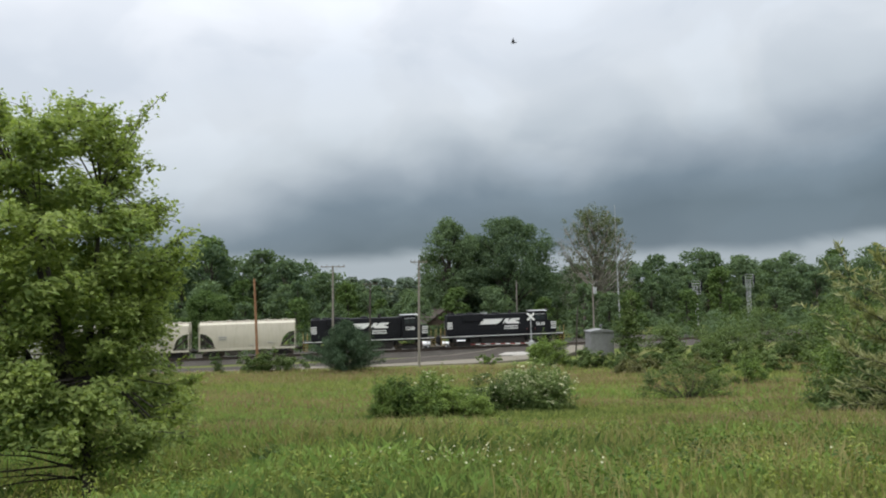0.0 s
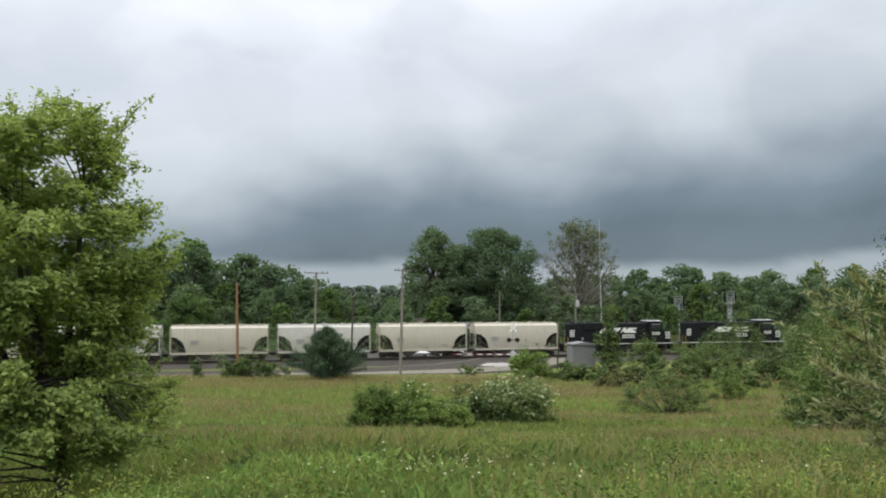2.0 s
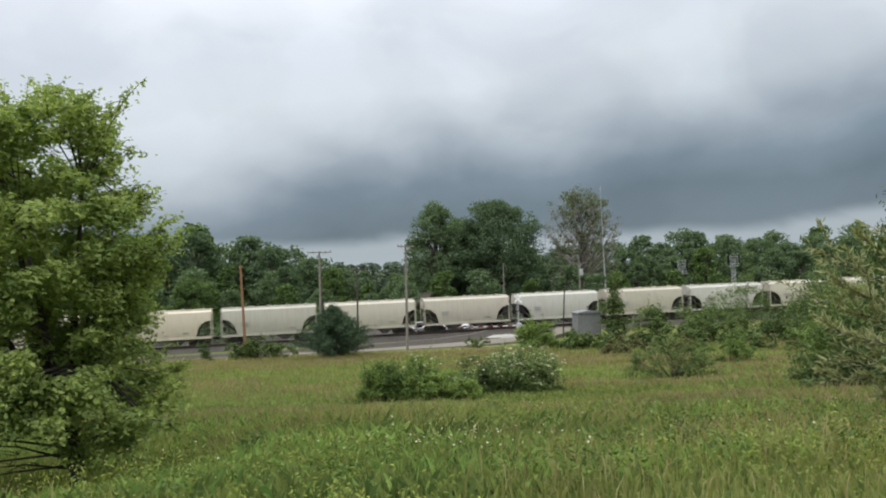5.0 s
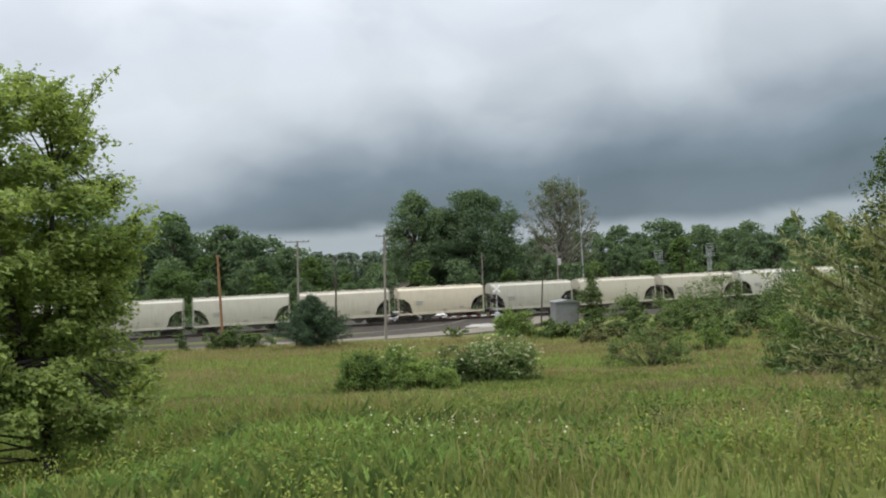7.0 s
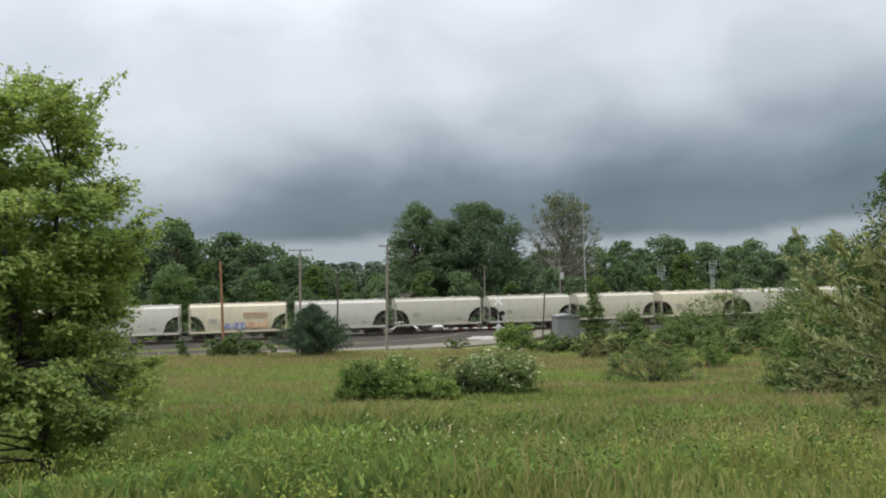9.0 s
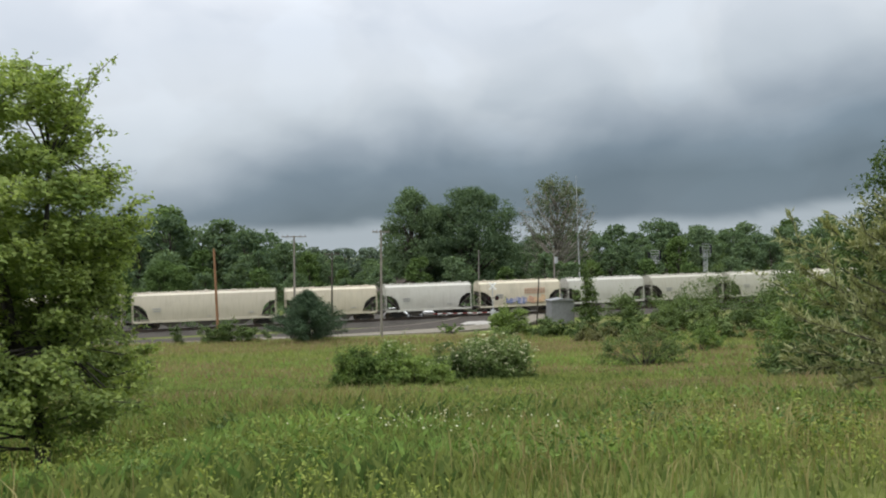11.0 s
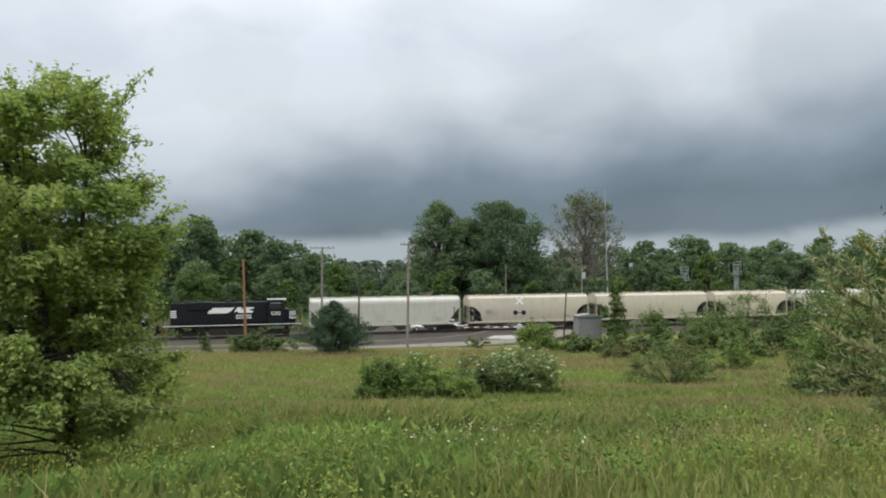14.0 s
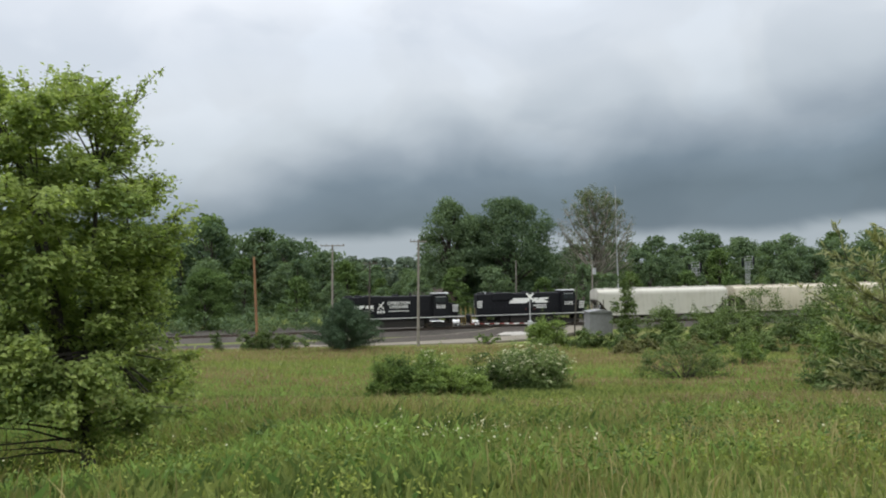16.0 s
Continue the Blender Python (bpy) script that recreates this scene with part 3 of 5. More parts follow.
def make_loco(number, livery):
    """A four-axle road-switcher diesel, cab forward along +x, origin on the rail top under its middle."""
    eng = empty("diesel_locomotive")
    deck = 1.62
    bm = B()
    box(bm, -8.6, 8.6, -1.5, 1.5, 1.32, deck, 0.03)
    part("frame", bm, BLACK, eng)
    bm = B()
    box(bm, -7.6, 4.25, -0.93, 0.93, deck, 4.42, 0.10)
    box(bm, -5.6, -2.6, -1.08, 1.08, 3.5, 4.5, 0.08)
    hood = part("long_hood", bm, BLACK, eng, "black engine hood with doors")
    bm = B()
    box(bm, -0.36, 0.36, -0.015, 0.015, deck + 0.12, 3.35, 0.01)
    door = part("hood_door", bm, BLACK, hood)
    for k in range(14):
        for y in (-0.94, 0.94):
            d = door if k == 0 and y < 0 else copy_thing(door, pose(0, 0, 0))
            d.location = (-7.18 + k * 0.82, y, 0)
    for k in range(4):
        bm = B()
        x = (-6.9, -5.6, -4.3, -0.6)[k]
        rod(bm, (x, 0, 4.4), (x, 0, 4.62), 0.55, 0.5, 18)
        part("roof_fan", bm, BLACK, eng)
    bm = B()
    rod(bm, (1.4, 0, 4.4), (1.4, 0, 4.85), 0.2, 0.18, 12)
    part("exhaust_stack", bm, SHADOWED, eng)
    # cab with windows
    bm = B()
    prism(bm, [(4.25, deck - 0.1), (6.35, deck - 0.1), (6.35, 3.6), (6.2, 4.45), (5.9, 4.66), (4.7, 4.66), (4.25, 4.5)], -1.48, 1.48)
    bmesh.ops.bevel(bm, geom=list(bm.edges), offset=0.05, segments=2, affect="EDGES")
    cab = part("cab", bm, BLACK, eng, "black driver's cab")
    bm = B()
    box(bm, 4.2, 6.45, -1.2, 1.2, 4.64, 4.72, 0.03)
    part("cab_roof", bm, STEEL, cab, "pale grey cab roof")
    for y in (-1.49, 1.49):
        for x0, x1 in ((4.6, 5.2), (5.32, 5.92)):
            bm = B()
            box(bm, x0, x1, y - 0.015, y + 0.015, 3.55, 4.2, 0.01)
            part("cab_window", bm, GLASS_DARK, cab, "tinted cab side window")
        bm = B()
        box(bm, 4.55, 5.97, y - 0.03, y + 0.03, 4.22, 4.28)
        part("window_shade", bm, STEEL, cab)
    for y0, y1 in ((-1.2, -0.5), (0.5, 1.2)):
        bm = B()
        box(bm, 6.3, 6.38, y0, y1, 3.62, 4.25, 0.01)
        part("windscreen", bm, GLASS_DARK, cab)
    bm = B()
    prism(bm, [(6.35, deck), (7.75, deck), (7.75, 3.0), (7.55, 3.25), (6.35, 3.42)], -0.9, 0.9)
    bmesh.ops.bevel(bm, geom=list(bm.edges), offset=0.06, segments=2, affect="EDGES")
    part("short_hood", bm, BLACK, eng, "low black nose hood")
    bm = B()
    box(bm, 6.2, 6.55, -0.3, 0.3, 4.5, 4.75, 0.05)
    rod(bm, (6.5, -0.14, 4.62), (6.6, -0.14, 4.62), 0.1, sides=12)
    rod(bm, (6.5, 0.14, 4.62), (6.6, 0.14, 4.62), 0.1, sides=12)
    part("headlight", bm, WHITE, eng, "twin headlight housing")
    bm = B()
    prism(bm, [(-3.1, 1.3), (3.1, 1.3), (3.1, 0.7), (2.8, 0.32), (-2.8, 0.32), (-3.1, 0.7)], -1.38, 1.38)
    bmesh.ops.bevel(bm, geom=list(bm.edges), offset=0.06, segments=2, affect="EDGES")
    part("fuel_tank", bm, SHADOWED, eng, "dark fuel tank")
    for x0, x1 in ((-4.6, -3.3), (3.3, 3.75), (-7.0, -6.4), (6.4, 6.9)):
        bm = B()
        box(bm, x0, x1, -1.3, 1.3, 0.75, 1.32, 0.04)
        part("equipment_box", bm, SHADOWED, eng)
    # white sill stripe and end chevrons
    for y in (-1.512, 1.512):
        bm = B()
        box(bm, -8.55, 8.55, y - 0.01, y + 0.01, 1.52, 1.60)
        part("sill_stripe", bm, WHITE, eng, "white stripe along the walkway")
        bm = B()
        for k in range(21):
            x = -8.4 + k * 0.84
            if 4.2 < x < 6.4:
                continue
            rod(bm, (x, y * 0.97, 1.6), (x, y * 0.97, 2.6), 0.02, sides=5)
        rod(bm, (-8.4, y * 0.97, 2.6), (4.2, y * 0.97, 2.6), 0.02, sides=5)
        rod(bm, (6.4, y * 0.97, 2.6), (8.4, y * 0.97, 2.6), 0.02, sides=5)
        part("handrail", bm, BLACK, eng, "thin walkway handrail")
        for e in (-8.62, 8.62):
            bm = B()
            rod(bm, (e, y * 0.97, 0.6), (e, y * 0.97, 2.7), 0.03, sides=6)
            rod(bm, (e - math.copysign(0.55, e), y * 0.97, 0.6), (e - math.copysign(0.55, e), y * 0.97, 2.6), 0.03, sides=6)
            part("grab_iron", bm, YELLOW, eng, "yellow grab iron")
            bm = B()
            for k in range(4):
                box(bm, min(e, e - math.copysign(0.6, e)), max(e, e - math.copysign(0.6, e)), y * 0.97 - 0.1, y * 0.97 + 0.1, 0.42 + 0.3 * k, 0.46 + 0.3 * k)
            part("step", bm, YELLOW, eng)
    for e in (-1, 1):
        xa, xb = (-7.62, -6.9) if e < 0 else (6.98, 7.77)
        z0 = 2.55 if e < 0 else 2.2
        for y in (-0.97, 0.97):
            for k in range(4):
                z = z0 + k * 0.26
                bm = B()
                prism(bm, [(xa, z), (xb, z), (xb, z + 0.14), (xa, z + 0.14)], y - 0.012, y + 0.012)
                part("end_stripe", bm, WHITE, eng, "white end stripe")
        bm = B()
        box(bm, e * 8.6 - 0.12, e * 8.6 + 0.12, -1.45, 1.45, 0.5, 1.6, 0.03)
        part("pilot", bm, BLACK, eng)
        bm = B()
        box(bm, min(e * 8.6, e * 9.02), max(e * 8.6, e * 9.02), -0.13, 0.13, 0.72, 0.98, 0.03)
        box(bm, e * 8.92 - 0.12, e * 8.92 + 0.12, -0.2, 0.2, 0.64, 1.04, 0.05)
        part("coupler", bm, SHADOWED, eng)
    make_bogie(eng, 5.2, 0.51, 1.35)
    make_bogie(eng, -5.2, 0.51, 1.35)
    for y, turn in ((-1.52, 0), (1.52, 180)):
        text_mesh("road_number", number, 0.62, WHITE, eng, pose(5.28, y, 2.72, 90, 0, turn), "white road number")
    if livery == "swoosh":
        for y in (-0.985, 0.985):
            bm = B()
            prism(bm, [(-2.6, 3.05), (-0.2, 3.05), (0.25, 3.3), (0.75, 3.75), (-2.2, 3.75)], y - 0.012, y + 0.012)
            part("emblem_bar", bm, WHITE, eng, "white speed-bar emblem").location = (-0.55, 0, 0)
            bm = B()
            prism(bm, [(0.75, 3.05), (1.2, 3.75), (1.75, 3.75), (1.55, 3.3), (2.0, 3.75), (3.3, 3.75), (3.1, 3.52), (2.5, 3.5), (3.2, 3.2), (3.05, 3.05), (1.35, 3.05), (1.2, 3.3)], y - 0.012, y + 0.012)
            part("emblem", bm, WHITE, eng, "white block emblem").location = (-0.7, 0, 0)
            for z, w in ((2.72, 1.9), (2.42, 2.0)):
                bm = B()
                for k in range(8):
                    x = 2.0 - w / 2 + k * w / 8
                    box(bm, x, x + w / 8 * 0.72, y - 0.012, y + 0.012, z - 0.09, z + 0.09)
                part("name_bar", bm, WHITE, eng, "row of white letter-sized bars").location = (-0.7, 0, 0)
    else:
        for y, turn in ((-0.985, 0), (0.985, 180)):
            e = 1 if turn == 0 else -1
            text_mesh("slogan", "OPERATION", 0.55, WHITE, eng, pose(-0.3, y, 3.36, 90, 0, turn), "white slogan lettering")
            text_mesh("slogan", "LIFESAVER", 0.55, WHITE, eng, pose(-0.3, y, 2.86, 90, 0, turn), "white slogan lettering")
            bm = B()
            for k in range(9):
                box(bm, -1.7 + k * 0.31, -1.7 + k * 0.31 + 0.23, y - 0.012, y + 0.012, 2.42, 2.54)
            part("name_bar", bm, WHITE, eng, "row of white letter-sized bars")
            bm = B()
            for s in (-1, 1):
                prism(bm, [(-1.75 - 0.5 * s, 2.75 + 0.02), (-1.75 - 0.34 * s, 2.75), (-1.75 + 0.5 * s, 3.73), (-1.75 + 0.34 * s, 3.75)], y - 0.012 - 0.006 * s, y + 0.012 - 0.006 * s)
            box(bm, -1.83, -1.67, y - 0.01, y + 0.01, 2.2, 2.75)
            for s in (-1, 1):
                rod(bm, (-1.75 + 0.36 * s, y - 0.012, 2.42), (-1.75 + 0.36 * s, y + 0.012, 2.42), 0.17, sides=14)
            part("emblem", bm, WHITE, eng, "white crossing-sign emblem").location = (-0.95, 0, 0)
            bm = B()
            prism(bm, [(-6.55, 2.85), (-5.3, 2.85), (-5.0, 3.05), (-4.75, 3.3), (-6.3, 3.3)], y - 0.012, y + 0.012)
            part("emblem_bar", bm, WHITE, eng, "small white speed-bar emblem")
            bm = B()
            prism(bm, [(-4.85, 2.85), (-4.55, 3.3), (-4.3, 3.3), (-4.35, 3.05), (-4.15, 3.3), (-3.55, 3.3), (-3.8, 3.1), (-3.6, 2.85), (-4.4, 2.85), (-4.5, 3.0)], y - 0.012, y + 0.012)
            for k in range(6):
                box(bm, -4.9 + k * 0.22, -4.9 + k * 0.22 + 0.16, y - 0.012, y + 0.012, 2.55, 2.66)
            part("emblem", bm, WHITE, eng, "small white block emblem")
    return eng


CREAM, PALE, TANC, GREYC = (0.44, 0.41, 0.335, 1), (0.45, 0.44, 0.395, 1), (0.50, 0.45, 0.345, 1), (0.40, 0.385, 0.325, 1)
WORN = (0.44, 0.40, 0.32, 1)
TRAIN = []


def paint_car(car, colour):
    for o in car.children_recursive:
        if o.type == "MESH" and o.data.materials and o.data.materials[0] == PAINT:
            o.color = colour


def build_train():
    short = make_hopper("covered_hopper_wagon", 13.03, 4.62, True, 2, 1.9)
    long_ = make_hopper("covered_hopper_wagon", 18.42, 4.7, True, 3, 1.9)
    grey = make_hopper("covered_hopper_wagon", 21.07, 4.75, False, 4, 1.7)
    plan = [("5638", 0), ("5208", 0)] + [short] * 16 + [long_, long_, grey] + [("5205", 0), ("5358", 1)]
    tint = [CREAM, CREAM, PALE, CREAM, PALE, CREAM, CREAM, GREYC, TANC, CREAM, GREYC, GREYC, PALE, TANC, PALE, TANC, WORN, WORN, PALE]
    label = {WORN: "rust-stained cream covered hopper wagon on the rails", CREAM: "weathered cream covered hopper wagon on the rails", PALE: "pale grey-white covered hopper wagon on the rails", TANC: "tan covered hopper wagon on the rails", GREYC: "dull grey covered hopper wagon on the rails"}
    front, n, used = 0.0, 0, set()
    for u in plan:
        if isinstance(u, tuple):
            ob, length = make_loco(u[0], "slogan" if u[1] else "swoosh"), 18.03
            tagged(ob, "black diesel locomotive with white emblem and sill stripe" if not u[1] else "black diesel locomotive with white safety slogan lettering", "locomotive", "train")
        else:
            length = {short.name: 13.03, long_.name: 18.42, grey.name: 21.07}[u.name]
            if u.name in used:
                ob = copy_thing(u, pose(0, 0, 0))
            else:
                ob = u
            used.add(u.name)
            c = tint[n]
            shade = 0.94 + 0.1 * random.random()
            paint_car(ob, (c[0] * shade, c[1] * shade, c[2] * shade, 1))
            text = label[c]
            if n >= 16:
                text = "long " + text
            if n == 13:
                text = "tan covered hopper wagon with blue and red graffiti"
                add_graffiti(ob)
            tagged(ob, text, "hopper wagon", "train")
            n += 1
        TRAIN.append((ob, front + length / 2))
        front += length


def add_graffiti(car):
    rng = random.Random(4)
    cols = [plain("graffiti_blue", (0.17, 0.20, 0.33), 0.6), plain("graffiti_violet", (0.34, 0.33, 0.40), 0.6), plain("graffiti_red", (0.45, 0.27, 0.19), 0.6), plain("graffiti_orange", (0.52, 0.36, 0.23), 0.6)]
    for k in range(16):
        x = -1.9 + k * 0.34
        z = 1.75 + rng.uniform(0, 0.35)
        bm = B()
        w, h = rng.uniform(0.2, 0.4), rng.uniform(0.3, 0.9)
        q = rng.uniform(-0.2, 0.2)
        prism(bm, [(x - w, z - h / 2), (x + w * 0.6, z - h / 2 - 0.1), (x + w + q, z), (x + w * 0.7 + q, z + h / 2), (x - w * 0.4 + q, z + h / 2 + 0.15), (x - w * 0.8, z)], -1.645 - 0.002 * k, -1.55)
        part("graffiti", bm, cols[(0 if k < 9 else 2) + rng.randint(0, 1)], car)
    for k in range(3):
        bm = B()
        for j in range(9):
            box(bm, 0.6 + j * 0.34, 0.6 + j * 0.34 + 0.24, -1.64, -1.55, 2.75 + 0.28 * k, 2.9 + 0.28 * k)
        part("letter_bar", bm, cols[2], car)


build_train()


# ---- plants ----
def build_tree(name, rng, height, radius, leaf_mat, bark, n_clumps, leaves_per, leaf, low=0.25, lean=0.0, crown_shape=None, trunk_r=None, inner=0.25, lump=(0.18, 0.34), jitter=0.9):
    """A tapered trunk with limbs that carry clumps of leaves; origin at the foot."""
    tree = empty(name)
    bm = Sticks()
    tr = trunk_r or height * 0.018
    bend = rng.normal(0, 0.02, 2) * height
    pts = [(bend[0] * q * q + lean * q, bend[1] * q * q, height * q * 0.85) for q in (0, 0.2, 0.45, 0.7, 1.0)]
    tube(bm, [(pts[0][0], pts[0][1], -0.3)] + pts[1:], [tr * 1.3, tr, tr * 0.75, tr * 0.45, tr * 0.12], 8)
    vs, fs, base = [], [], 0
    for k in range(n_clumps):
        q = rng.uniform(0, 1)
        zc = height * (low + (0.92 - low) * q)
        prof = (min(1.0, 0.72 + 0.9 * q) * math.sqrt(max(0.0, 1 - q ** 1.9)) + 0.06) if crown_shape is None else crown_shape(q)
        a = rng.uniform(0, 2 * math.pi)
        r = radius * prof * math.sqrt(rng.uniform(inner, 1.0)) * (0.84 + 0.42 * noise.noise((1.6 * math.cos(a) + 0.37 * height, 1.6 * math.sin(a) + radius, 3.2 * q)))
        c = np.array([r * math.cos(a) + lean * q, r * math.sin(a), zc + rng.normal(0, 0.015) * height])
        cr = radius * rng.uniform(*lump)
        p, n = clump_points(rng, c, (cr, cr, cr * 0.75), leaves_per, 0.3)
        v, f = leaves(rng, p, n, leaf, jitter=jitter)
        vs.append(v)
        fs.append(f + base)
        base += len(v)
        if k % 3 == 0:
            t0 = min(0.95, max(0.15, (zc / height - 0.2)))
            s = Vector((bend[0] * t0 * t0 + lean * t0, bend[1] * t0 * t0, height * t0 * 0.85))
            mid = s.lerp(Vector(c), 0.5) + Vector((0, 0, 0.03 * height))
            tube(bm, [s, mid, Vector(c)], [tr * 0.38, tr * 0.22, tr * 0.06], 5)
    part("trunk", bm, bark, tree)
    fast_mesh("crown", np.concatenate(vs), np.concatenate(fs), leaf_mat, tree)
    return tree


def place(thing, x, y, scale=1.0, turn=0.0, tall=1.0, sink=0.05):
    return pose(x, y, ground_z(x, y) - sink, 0, 0, turn) @ Matrix.Diagonal((scale, scale, scale * tall, 1))


def plant(tree, first, m):
    """The first use moves the tree itself, later ones copy it."""
    if first:
        tree.matrix_basis = m
        return tree
    ob = copy_thing(tree, pose(0, 0, 0))
    ob.matrix_basis = m
    return ob


def build_woods():
    rng = np.random.default_rng(11)
    kinds = []
    for i in range(5):
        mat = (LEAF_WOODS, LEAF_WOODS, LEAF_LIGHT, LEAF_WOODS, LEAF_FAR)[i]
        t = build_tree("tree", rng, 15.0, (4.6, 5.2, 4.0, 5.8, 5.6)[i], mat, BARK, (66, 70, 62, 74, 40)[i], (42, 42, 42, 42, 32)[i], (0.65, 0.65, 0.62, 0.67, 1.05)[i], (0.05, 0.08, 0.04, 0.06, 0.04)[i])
        tagged(t, ("dense dark green woodland tree behind the railway", "broad dark green woodland tree behind the railway", "bright green leafy tree behind the railway", "spreading dark green woodland tree behind the railway", "green tree in the distance, haze put into its leaf colour")[i], "tree", "woods behind the railway")
        kinds.append([t, True])

    def put(i, x, y, h, wide=1.0):
        t, first = kinds[i]
        s = h / 15.0
        m = pose(x, y, ground_z(x, y) - 0.1, 0, 0, rng.uniform(0, 360)) @ Matrix.Diagonal((s * wide, s * wide, s, 1))
        plant(t, first, m)
        kinds[i][1] = False

    # tree line behind the railway, from the far west to the east
    x = -104.0
    while x < 106:
        for row, (dy, hh) in enumerate(((0, 0.72), (11, 0.90), (22, 1.04))):
            y = 148 + dy + rng.uniform(-5, 5) + 0.10 * x
            top = float(np.interp(x, [-110, -60, -40, -28, -20, -8, 0, 20, 32, 45, 60, 80, 110, 150], [21, 20.5, 19.2, 16.5, 11.4, 9.8, 10.0, 14.0, 13.0, 15.0, 15.8, 15.2, 15.6, 16]))
            h = top * hh * rng.uniform(0.86, 1.1)
            if row == 0 and 1 < x < 24:
                h *= 0.8
            put(int(rng.choice([0, 1, 3, 0, 1, 3, 2])), x + rng.uniform(-2, 2), y, h, 1.15)
        x += 6.0
    # lower trees and scrub just beyond the rails
    for x, h in ((-52, 9), (-44, 8.5), (-36, 9.5), (-31.5, 7.2), (-24, 8), (-17, 7.0), (-11, 6.5), (-5, 8), (2, 9), (9, 8.5), (16, 8), (24, 9.0), (28.5, 8.5), (33, 9), (41, 7.5), (50, 7), (60, 8), (70, 9)):
        put(int(rng.choice([2, 0, 1])), x + rng.uniform(-1, 1), 126 + 0.16 * x + rng.uniform(-2, 3), h * rng.uniform(0.9, 1.1), 1.3)
    round_tree = build_tree("tree", rng, 9.6, 4.3, LEAF_LIGHT, BARK, 110, 150, 0.30, 0.04, lump=(0.16, 0.28))
    round_tree.matrix_basis = place(round_tree, -36.4, 117.0)
    tagged(round_tree, "rounded green tree at the wood's edge beyond the rails", "tree")
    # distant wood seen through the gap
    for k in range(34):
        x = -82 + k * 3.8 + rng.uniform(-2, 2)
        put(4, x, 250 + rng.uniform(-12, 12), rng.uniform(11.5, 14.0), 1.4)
    # the two tall trees
    big = build_tree("tree", rng, 22.6, 10.2, LEAF_WOODS, BARK, 190, 230, 0.42, 0.12, inner=0.5, lump=(0.13, 0.25), jitter=0.75)
    big.matrix_basis = place(big, 12.4, 143, 1.0, 20, 1.0)
    tagged(big, "tall broad dark green deciduous tree behind the railway", "tree")
    big2 = build_tree("tree", rng, 22.0, 6.4, LEAF_WOODS, BARK, 130, 170, 0.42, 0.06, inner=0.45, lump=(0.18, 0.32), jitter=0.75)
    big2.matrix_basis = place(big2, 1.1, 140, 1.0, 75, 1.0)
    tagged(big2, "tall narrow dark green tree behind the railway", "tree")
    big3 = build_tree("tree", rng, 19.5, 6.6, LEAF_WOODS, BARK, 110, 170, 0.44, 0.05, inner=0.45, lump=(0.2, 0.34), jitter=0.75)
    big3.matrix_basis = place(big3, 6.0, 147, 1.0, 10, 1.0)
    tagged(big3, "dark green deciduous tree between two taller trees", "tree")
    # thin-leaved tree with pale limbs
    bare = empty("tree")
    bm = Sticks()
    vs, fs, base = [], [], 0
    for k in range(90):
        a, out = rng.uniform(0, 2 * math.pi), rng.uniform(1.2, 7.6)
        top = 23.4 - out * out * 0.11 - (rng.uniform(0, 9) if k % 3 else rng.uniform(0, 1.5))
        s = Vector((0.15 * math.cos(a), 0.15 * math.sin(a), max(6.0, top - 2.6 - out * 1.0)))
        e = Vector((out * math.cos(a), out * math.sin(a), top))
        mid = s.lerp(e, 0.45) + Vector((out * 0.14 * math.cos(a), out * 0.14 * math.sin(a), 0))
        tube(bm, [s, mid, e], [0.14, 0.085, 0.03], 5)
        for q in (0.5, 0.65, 0.8, 0.92, 1.0):
            c = np.array(mid.lerp(e, (q - 0.45) / 0.55)) + rng.normal(0, 0.4, 3)
            n = 30 if e.z > 20 else 14
            p, nn = clump_points(rng, c, (0.85, 0.85, 0.6), n, 0.1)
            v, f = leaves(rng, p, nn, 0.33)
            vs.append(v)
            fs.append(f + base)
            base += len(v)
    for k in range(900):
        a, out = rng.uniform(0, 2 * math.pi), 7.2 * math.sqrt(rng.uniform(0.02, 1.0))
        s = Vector((out * math.cos(a), out * math.sin(a), 22.6 - out * out * 0.11 - 14 * rng.uniform(0, 1)))
        d = Vector((math.cos(a) * 0.5 + rng.normal(0, 0.4), math.sin(a) * 0.5 + rng.normal(0, 0.4), rng.uniform(-0.1, 0.8))).normalized()
        rod(bm, s - d * 0.9, s + d * rng.uniform(0.4, 1.2), 0.035, 0.012, 3)
    tube(bm, [(0, 0, -0.3), (0.1, 0, 6), (0, 0.1, 12), (0.2, 0, 19)], [0.4, 0.3, 0.2, 0.03], 8)
    part("trunk", bm, PALE_BARK, bare)
    fast_mesh("crown", np.concatenate(vs), np.concatenate(fs), LEAF_DRY, bare)
    bare.matrix_basis = place(bare, 28.5, 144)
    tagged(bare, "thinly leaved tree with pale bare limbs behind the railway", "tree")


def build_undergrowth():
    """Brambles and saplings that fill the wood's edge beyond the rails."""
    rng = np.random.default_rng(81)
    vs, fs, base = [], [], 0
    for k in range(620):
        x = rng.uniform(-95, 110)
        back = rng.uniform(0, 1)
        y = D0 + x * math.tan(TH) + float(np.interp(x, [-60, -12, -8, 6, 20, 40], [9, 10, 16, 16, 12, 8])) + 24 * back
        r = rng.uniform(0.9, 1.7)
        z = ground_z(x, y) + rng.uniform(0.2, 1.0) * (1.2 + 3.0 * back)
        p, n = clump_points(rng, (x, y, z), (r * 1.3, r, r), 90, 0.3)
        v, f = leaves(rng, p, n, 0.42)
        vs.append(v)
        fs.append(f + base)
        base += len(v)
    tagged(fast_mesh("undergrowth", np.concatenate(vs), np.concatenate(fs), LEAF_WOODS), "dark green brambles and saplings along the wood's edge", "undergrowth", kind="stuff")


